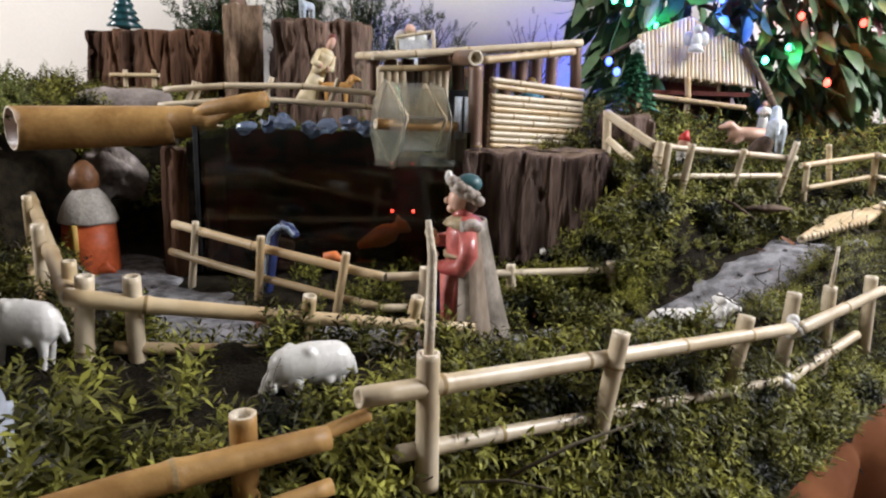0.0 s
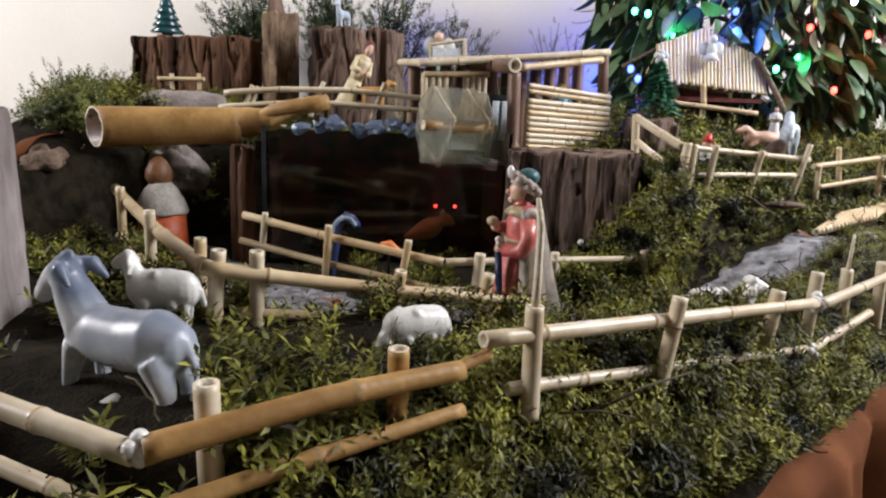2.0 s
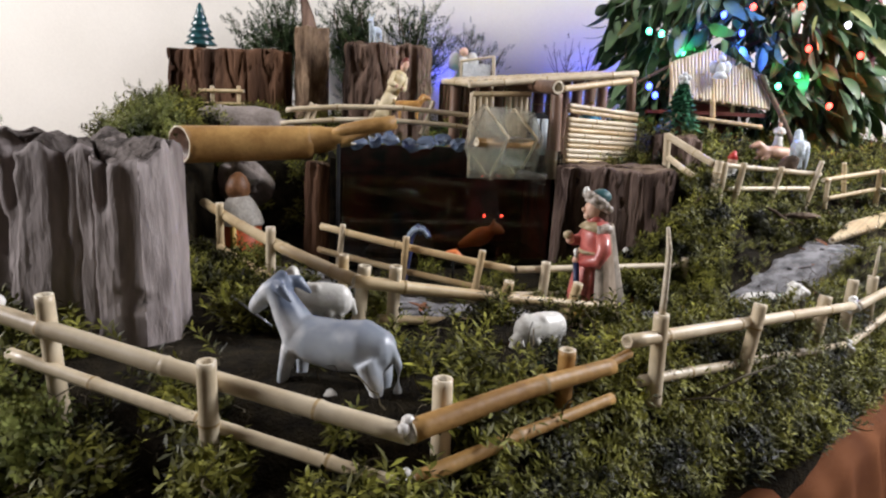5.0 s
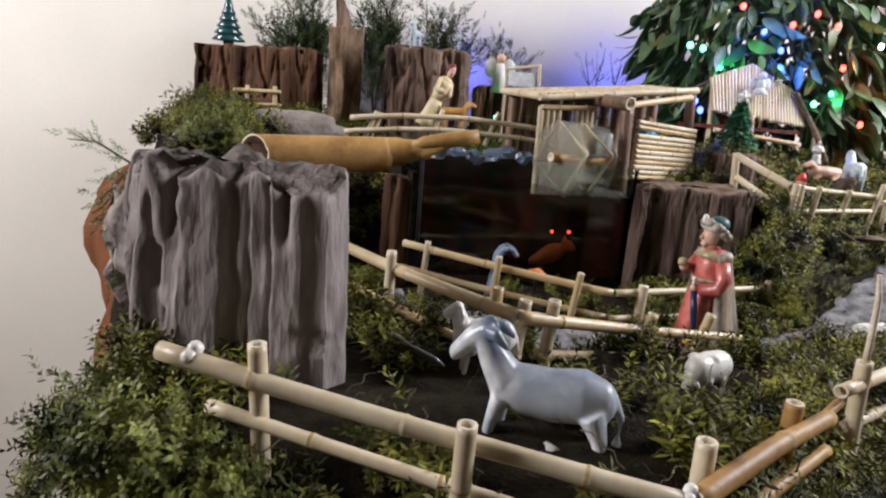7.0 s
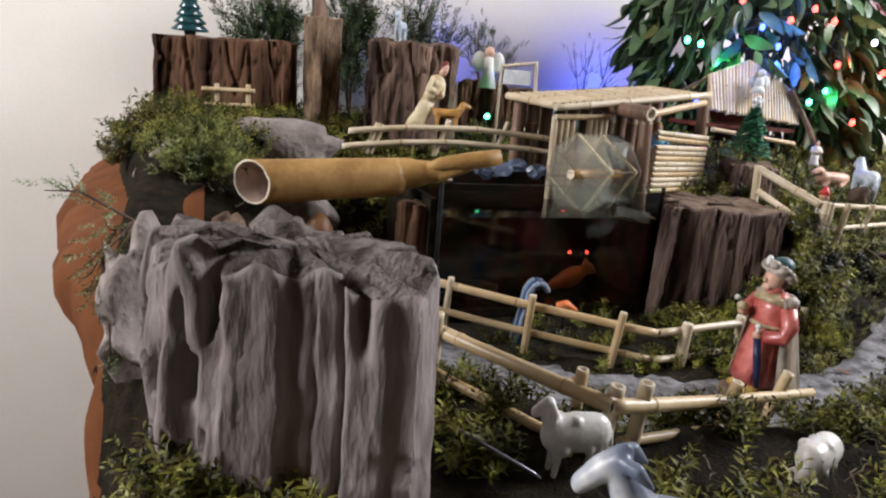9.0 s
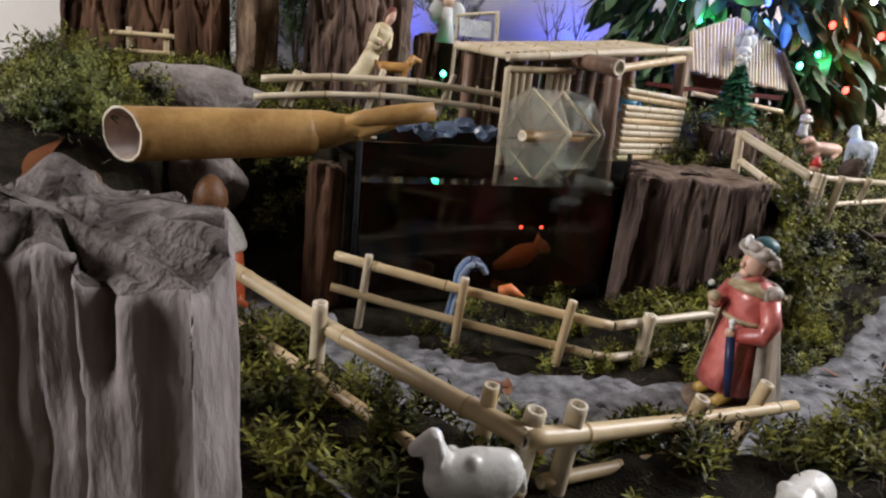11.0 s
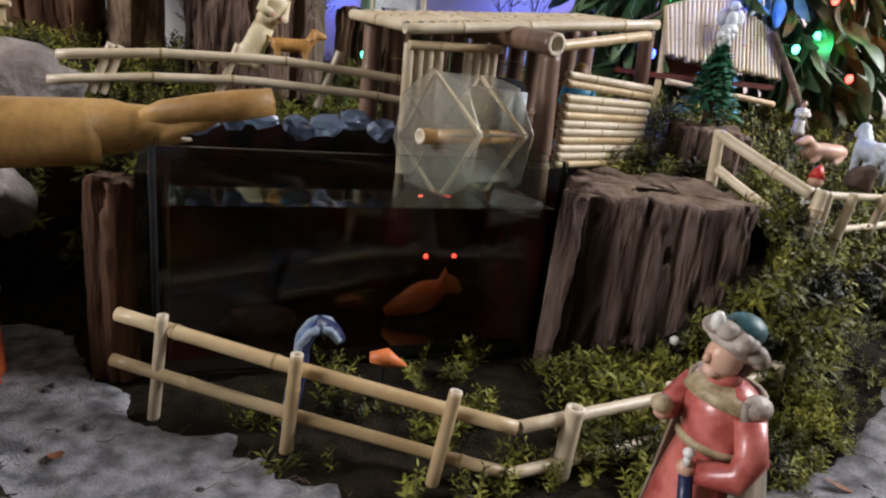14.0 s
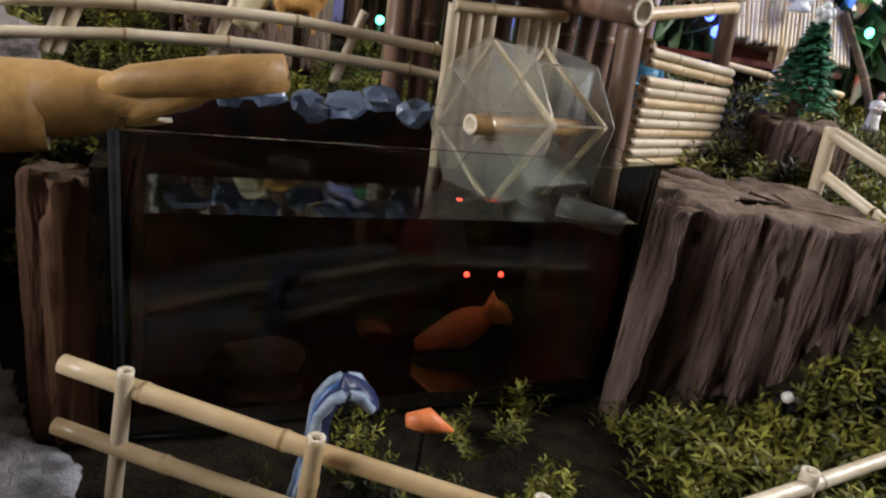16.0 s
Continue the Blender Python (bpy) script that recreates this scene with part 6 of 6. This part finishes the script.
def conifer(name, label, base, tips, seed, size, n, mat, leaf=0.012):
    """A cut conifer branch: twigs with many tiny needles."""
    rng = random.Random(seed)
    t = thing(name, label, "branch", base)
    places, rots, scales = [], [], []
    for tip in tips:
        bm = bmesh.new()
        mid = (Vector(base) + Vector(tip)) / 2 + Vector((rng.uniform(-0.02, 0.02), rng.uniform(-0.01, 0.01), 0.012))
        sweep(bm, [base, mid, tip], [0.0016 * size, 0.0012 * size, 0.0005 * size], 6)
        side = [mid.lerp(Vector(tip), rng.uniform(0.2, 0.9)) + Vector((rng.gauss(0, 1), rng.gauss(0, 0.7), rng.uniform(0.2, 1.4))) * 0.018 * size for _ in range(4)]
        for s in side:
            sweep(bm, [mid, (mid + s) / 2 + Vector((0, 0, -0.004)), s], [0.0009 * size, 0.0007 * size, 0.0003 * size], 5)
        part("twig", bm, M_TWIG, t)
        for k in range(n):
            f = rng.uniform(0.2, 1.0)
            p = (mid.lerp(Vector(tip), (f - 0.5) * 2) if f > 0.5 else Vector(base).lerp(mid, f * 2))
            if k % 2:
                p = mid.lerp(side[k // 2 % 4], rng.uniform(0.15, 1.0))
            off = Vector((rng.gauss(0, 1), rng.gauss(0, 0.8), rng.gauss(0, 0.8))) * 0.0085 * size
            places.append(tuple(p + off))
            rots.append(turn_to((Vector(tip) - Vector(base)).normalized() + off * (40 / size) + Vector((0, 0, rng.uniform(-0.2, 0.3))), rng.uniform(0, 6.28)))
            scales.append(leaf * size * rng.uniform(0.7, 1.4))
    ob = new("foliage", scatter("foliage", [sprig_template(seed + s, 15, 0.4, 0.36, 0.15) for s in range(3)], places, rots, scales, mat))
    hang(ob, t)
    return t


G = "conifer branches"
conifer("conifer_branch", "dark green conifer branch behind the broad stump", (-0.56, 1.66, 0.90), [(-0.66, 1.67, 1.13), (-0.60, 1.66, 1.18), (-0.55, 1.67, 1.20), (-0.62, 1.64, 1.10), (-0.53, 1.66, 1.12)], 3, 2.0, 190, M_NEEDLE)
conifer("conifer_branch", "dark green conifer branch between the stumps", (-0.40, 1.66, 0.90), [(-0.45, 1.67, 1.18), (-0.38, 1.67, 1.2), (-0.42, 1.65, 1.12), (-0.36, 1.66, 1.14), (-0.40, 1.66, 1.22)], 5, 2.0, 170, M_NEEDLE)
conifer("conifer_branch", "dark green conifer branch behind the split stump", (-0.24, 1.68, 0.90), [(-0.28, 1.68, 1.20), (-0.20, 1.69, 1.19), (-0.15, 1.69, 1.13), (-0.23, 1.67, 1.14)], 7, 2.0, 130, M_NEEDLE)
conifer("conifer_branch", "olive conifer twig behind the angel", (-0.06, 1.66, 0.93), [(-0.12, 1.66, 1.12), (-0.05, 1.66, 1.13), (0.0, 1.66, 1.09), (-0.09, 1.66, 1.14)], 9, 1.3, 55, M_NEEDLE)
conifer("conifer_branch", "sparse brown twig at the wall", (0.155, 1.55, 0.93), [(0.12, 1.56, 1.10), (0.165, 1.55, 1.12), (0.21, 1.55, 1.10), (0.235, 1.56, 1.07), (0.15, 1.55, 1.04)], 11, 1.0, 10, M_DRYMOSS)
conifer("conifer_branch", "light green conifer sprig hanging beside the slab", (-0.60, 0.60, 0.86), [(-0.660, 0.57, 0.89), (-0.625, 0.55, 0.83), (-0.61, 0.53, 0.79), (-0.60, 0.52, 0.76)], 13, 0.9, 22, node_mat("light_sprig", (0.18, 0.26, 0.12), (0.36, 0.44, 0.24), 40, 0.6, 0.0, island=0.3))
conifer("conifer_branch", "leafy green moss tuft on the bank above the slab", (-0.585, 0.86, 0.85), [(-0.625, 0.85, 0.89), (-0.605, 0.84, 0.915), (-0.57, 0.85, 0.910), (-0.55, 0.85, 0.89), (-0.585, 0.82, 0.895), (-0.62, 0.81, 0.87), (-0.56, 0.82, 0.88)], 15, 1.0, 120, M_FRESH, 0.015)
conifer("conifer_branch", "leafy green tuft above the rock", (-0.67, 1.12, 0.88), [(-0.70, 1.12, 0.92), (-0.67, 1.11, 0.93), (-0.63, 1.12, 0.92), (-0.69, 1.08, 0.905)], 17, 1.1, 80, M_MOSS)
conifer("conifer_branch", "big light green moss tuft at the front corner", (-0.480, 0.290, 0.690), [(-0.535, 0.280, 0.725), (-0.500, 0.260, 0.735), (-0.450, 0.245, 0.725), (-0.410, 0.225, 0.710), (-0.510, 0.320, 0.730), (-0.540, 0.310, 0.700), (-0.470, 0.235, 0.700), (-0.400, 0.210, 0.690)], 19, 1.15, 120, M_FRESH, 0.017)


# ---- ficus tree ----
def ficus():
    rng = random.Random(21)
    t = thing("ficus_tree", "leafy dark green indoor ficus tree in the corner", "tree", (0.58, 1.58, 0.82))
    bm = bmesh.new()
    sweep(bm, [(0.58, 1.58, 0.80), (0.60, 1.57, 1.0), (0.57, 1.57, 1.2), (0.59, 1.56, 1.36)], [0.016, 0.014, 0.011, 0.005], 12)
    part("trunk", bm, M_TWIG, t)
    C, R = Vector((0.575, 1.52, 1.09)), Vector((0.345, 0.20, 0.30))
    for k in range(16):
        a = k * 2.4
        tip = C + Vector((math.cos(a) * R.x * 0.85, math.sin(a) * R.y * 0.7, R.z * (0.6 - 1.2 * (k / 16)) + 0.05))
        start = Vector((0.59, 1.57, 1.0 + 0.3 * (1 - k / 16)))
        bm = bmesh.new()
        sweep(bm, [start, (start + tip) / 2 + Vector((0, 0, 0.05)), tip, tip + Vector((0.0, -0.01, -0.06))], [0.006, 0.004, 0.0028, 0.0016], 7)
        part("branch", bm, M_TWIG, t)
    temps = [leaf_template(0.072, 0.034, 0.3, 0.25), leaf_template(0.060, 0.030, 0.15, 0.4), leaf_template(0.080, 0.036, 0.4, 0.1)]
    meshes = []
    for k, (v, q) in enumerate(temps):
        for mat in (M_LEAF, M_LEAF_YELLOW, M_LEAF_WINE):
            me = bpy.data.meshes.new("leaf")
            me.from_pydata(v.tolist(), [], q)
            me.materials.append(mat)
            me.shade_smooth()
            meshes.append(me)
    places, rots, scales = [], [], []
    n = 0
    while n < 1750:
        a, b = rng.uniform(0, 6.283), rng.uniform(-1, 1)
        s = rng.uniform(0.45, 1.0) ** 0.5
        d = Vector((math.sqrt(1 - b * b) * math.cos(a), math.sqrt(1 - b * b) * math.sin(a), b))
        p = C + Vector((d.x * R.x, d.y * R.y, d.z * R.z)) * s * (1 + 0.12 * nz(d.x * 3, d.y * 3, d.z * 3))
        if p.x < (0.29 if p.z < 1.12 else 0.245) or p.y > 1.76 or (p.x < 0.57 and p.y < 1.44 and p.z < 1.06) or p.z < 0.87:
            continue
        n += 1
        down = Vector((d.x * 0.5 + rng.uniform(-0.5, 0.5), d.y * 0.4 - 0.15 + rng.uniform(-0.4, 0.3), -0.9 + rng.uniform(-0.3, 0.6))).normalized()
        q = Vector((1, 0, 0)).rotation_difference(down).to_matrix() @ Matrix.Rotation(rng.uniform(-1.2, 1.2) + (math.pi if rng.random() < 0.3 else 0), 3, "X")
        size = rng.uniform(0.7, 1.15)
        if d.y < 0.1 and s > 0.85 and n % 2 and len(t.children) < 300:
            u = rng.random()
            kind = 2 if u > 0.97 else 1 if u > 0.84 else 0
            ob = new("leaf", meshes[rng.randrange(3) * 3 + kind])
            hang(ob, t)
            ob.matrix_basis = Matrix.Translation(p) @ q.to_4x4() @ Matrix.Diagonal((size, size, size, 1))
        else:
            places.append(tuple(p)), rots.append(np.array(q)), scales.append(size)
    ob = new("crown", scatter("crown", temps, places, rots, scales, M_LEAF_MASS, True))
    hang(ob, t)
    tagged(ob, kind="stuff")


ficus()

# ---- string of lights ----
string = thing("string_lights", "string of coloured fairy lights wound through the tree", "string lights", (0.5, 1.32, 0.95))
BULBS = [("red", 0.383, 1.32, 1.205), ("red", 0.499, 1.32, 1.176), ("red", 0.601, 1.32, 1.182), ("red", 0.55, 1.32, 1.203), ("blue", 0.438, 1.32, 1.157), ("green", 0.29, 1.345, 1.120),
         ("green", 0.566, 1.30, 1.014), ("white", 0.707, 1.32, 1.148), ("red", 0.744, 1.32, 1.087), ("red", 0.629, 1.318, 1.096), ("red", 0.69, 1.312, 0.978), ("green", 0.376, 1.369, 1.081),
         ("green", 0.615, 1.32, 1.039), ("blue", 0.497, 1.345, 1.081), ("blue", 0.482, 1.32, 1.122), ("green", 0.313, 1.33, 1.114), ("blue", 0.264, 1.22, 0.998), ("blue", 0.280, 1.225, 0.981)]
prev = None
for c, x, y, z in BULBS:
    bm = bmesh.new()
    ball(bm, (x, y, z), (0.0060, 0.0060, 0.0074), 0, 10)
    b = part("bulb", bm, GLOW[c], string, c + " glowing bulb")
    bm = bmesh.new()
    sweep(bm, [(x, y + 0.006, z + 0.002), (x, y + 0.014, z + 0.004)], 0.004, 8)
    part("socket", bm, M_CABLE, string)
    if prev is not None:
        p, q = prev, Vector((x, y + 0.014, z + 0.004))
        bm = bmesh.new()
        sweep(bm, [p, (p + q) / 2 + Vector((0, 0.05, -0.02)), q], 0.0014, 5)
        part("cable", bm, M_CABLE, string)
    prev = Vector((x, y + 0.014, z + 0.004))
lamp2 = thing("fairy_light", "single green fairy light on the bank", "fairy light", (-0.119, 1.37, 0.90))
bm = bmesh.new()
ball(bm, (-0.119, 1.362, 0.934), 0.0058, 0, 10)
part("bulb", bm, GLOW["green"], lamp2, "green glowing bulb")
bm = bmesh.new()
sweep(bm, [(-0.119, 1.369, 0.932), (-0.119, 1.385, 0.895)], 0.003, 8)
part("socket", bm, M_CABLE, lamp2)
leds = thing("tank_leds", "pair of small red LEDs in the fish tank", "lamp", (-0.06, 0.945, 0.76))
for x in (-0.083, -0.054):
    bm = bmesh.new()
    ball(bm, (x, 0.945 + 0.18 * (x + 0.07), 0.766), 0.0022, 0, 10)
    part("led", bm, GLOW["red"], leds)


def glow_lamp(name, at, color, power):
    d = bpy.data.lights.new(name, "POINT")
    d.energy, d.color, d.shadow_soft_size = power, color, 0.008
    new(name, d).location = at


# Added point lamps for the bulbs' halo; those near the wall have no bulb.
glow_lamp("blue_glow_light", (0.285, 1.70, 1.01), (0.05, 0.12, 1.0), 1.2)
glow_lamp("blue_glow_light", (0.262, 1.20, 0.996), (0.05, 0.12, 1.0), 0.2)
glow_lamp("blue_glow_light", (-0.150, 1.74, 1.04), (0.05, 0.10, 1.0), 0.3)
glow_lamp("red_glow_light", (0.98, 1.62, 1.18), (1.0, 0.12, 0.25), 0.5)
glow_lamp("blue_glow_light", (0.438, 1.29, 1.157), (0.05, 0.12, 1.0), 0.7)
glow_lamp("blue_glow_light", (0.497, 1.315, 1.095), (0.05, 0.12, 1.0), 0.6)
glow_lamp("green_bulb_light", (-0.119, 1.345, 0.938), (0.05, 1.0, 0.4), 0.05)
glow_lamp("green_bulb_light", (0.376, 1.340, 1.081), (0.05, 1.0, 0.4), 0.16)
glow_lamp("green_bulb_light", (0.615, 1.295, 1.039), (0.05, 1.0, 0.4), 0.14)
glow_lamp("red_glow_light", (0.629, 1.292, 1.096), (1.0, 0.08, 0.04), 0.14)
glow_lamp("red_glow_light", (0.69, 1.285, 0.978), (1.0, 0.08, 0.04), 0.16)

# ---- litter ----
rng = random.Random(33)
for k in range(16):
    x, y = [(0.33, 0.70), (0.40, 0.76), (0.36, 0.745), (0.30, 0.655), (-0.17, 0.60), (-0.16, 0.615), (-0.34, 0.70), (-0.18, 0.50), (0.19, 0.635), (0.43, 0.79), (0.46, 0.82), (0.25, 0.625), (-0.05, 0.52), (0.02, 0.62), (0.10, 0.66), (0.26, 0.75)][k]
    v, q = leaf_template(rng.uniform(0.014, 0.026), rng.uniform(0.007, 0.012), 0.5, -0.3)
    bm = bmesh.new()
    vs = [bm.verts.new(Matrix.Rotation(rng.uniform(0, 0) + k * 1.9, 3, "Z") @ Vector(p) + Vector((x, y, land(x, y) + 0.004))) for p in v.tolist()]
    for f in q:
        bm.faces.new([vs[i] for i in f])
    single("dry_leaf", bm, M_DRYLEAF, "curled red-brown dry leaf on the ground", "leaf", "dry leaves")
for k in range(26):
    a, b = TRACK[k % 8], TRACK[k % 8 + 1]
    f = rng.random()
    x, y = a[0] + (b[0] - a[0]) * f + rng.uniform(-0.03, 0.03), a[1] + (b[1] - a[1]) * f + rng.uniform(-0.03, 0.03)
    s = rng.uniform(0.0022, 0.006)
    single("pebble", rock_bm((x, y, land(x, y) + 0.003 + s * 0.3), (s, s * 0.8, s * 0.6), 100 + k, 1), M_PEBBLE, "small dark pebble on the sand", "pebble", "pebbles on the path")
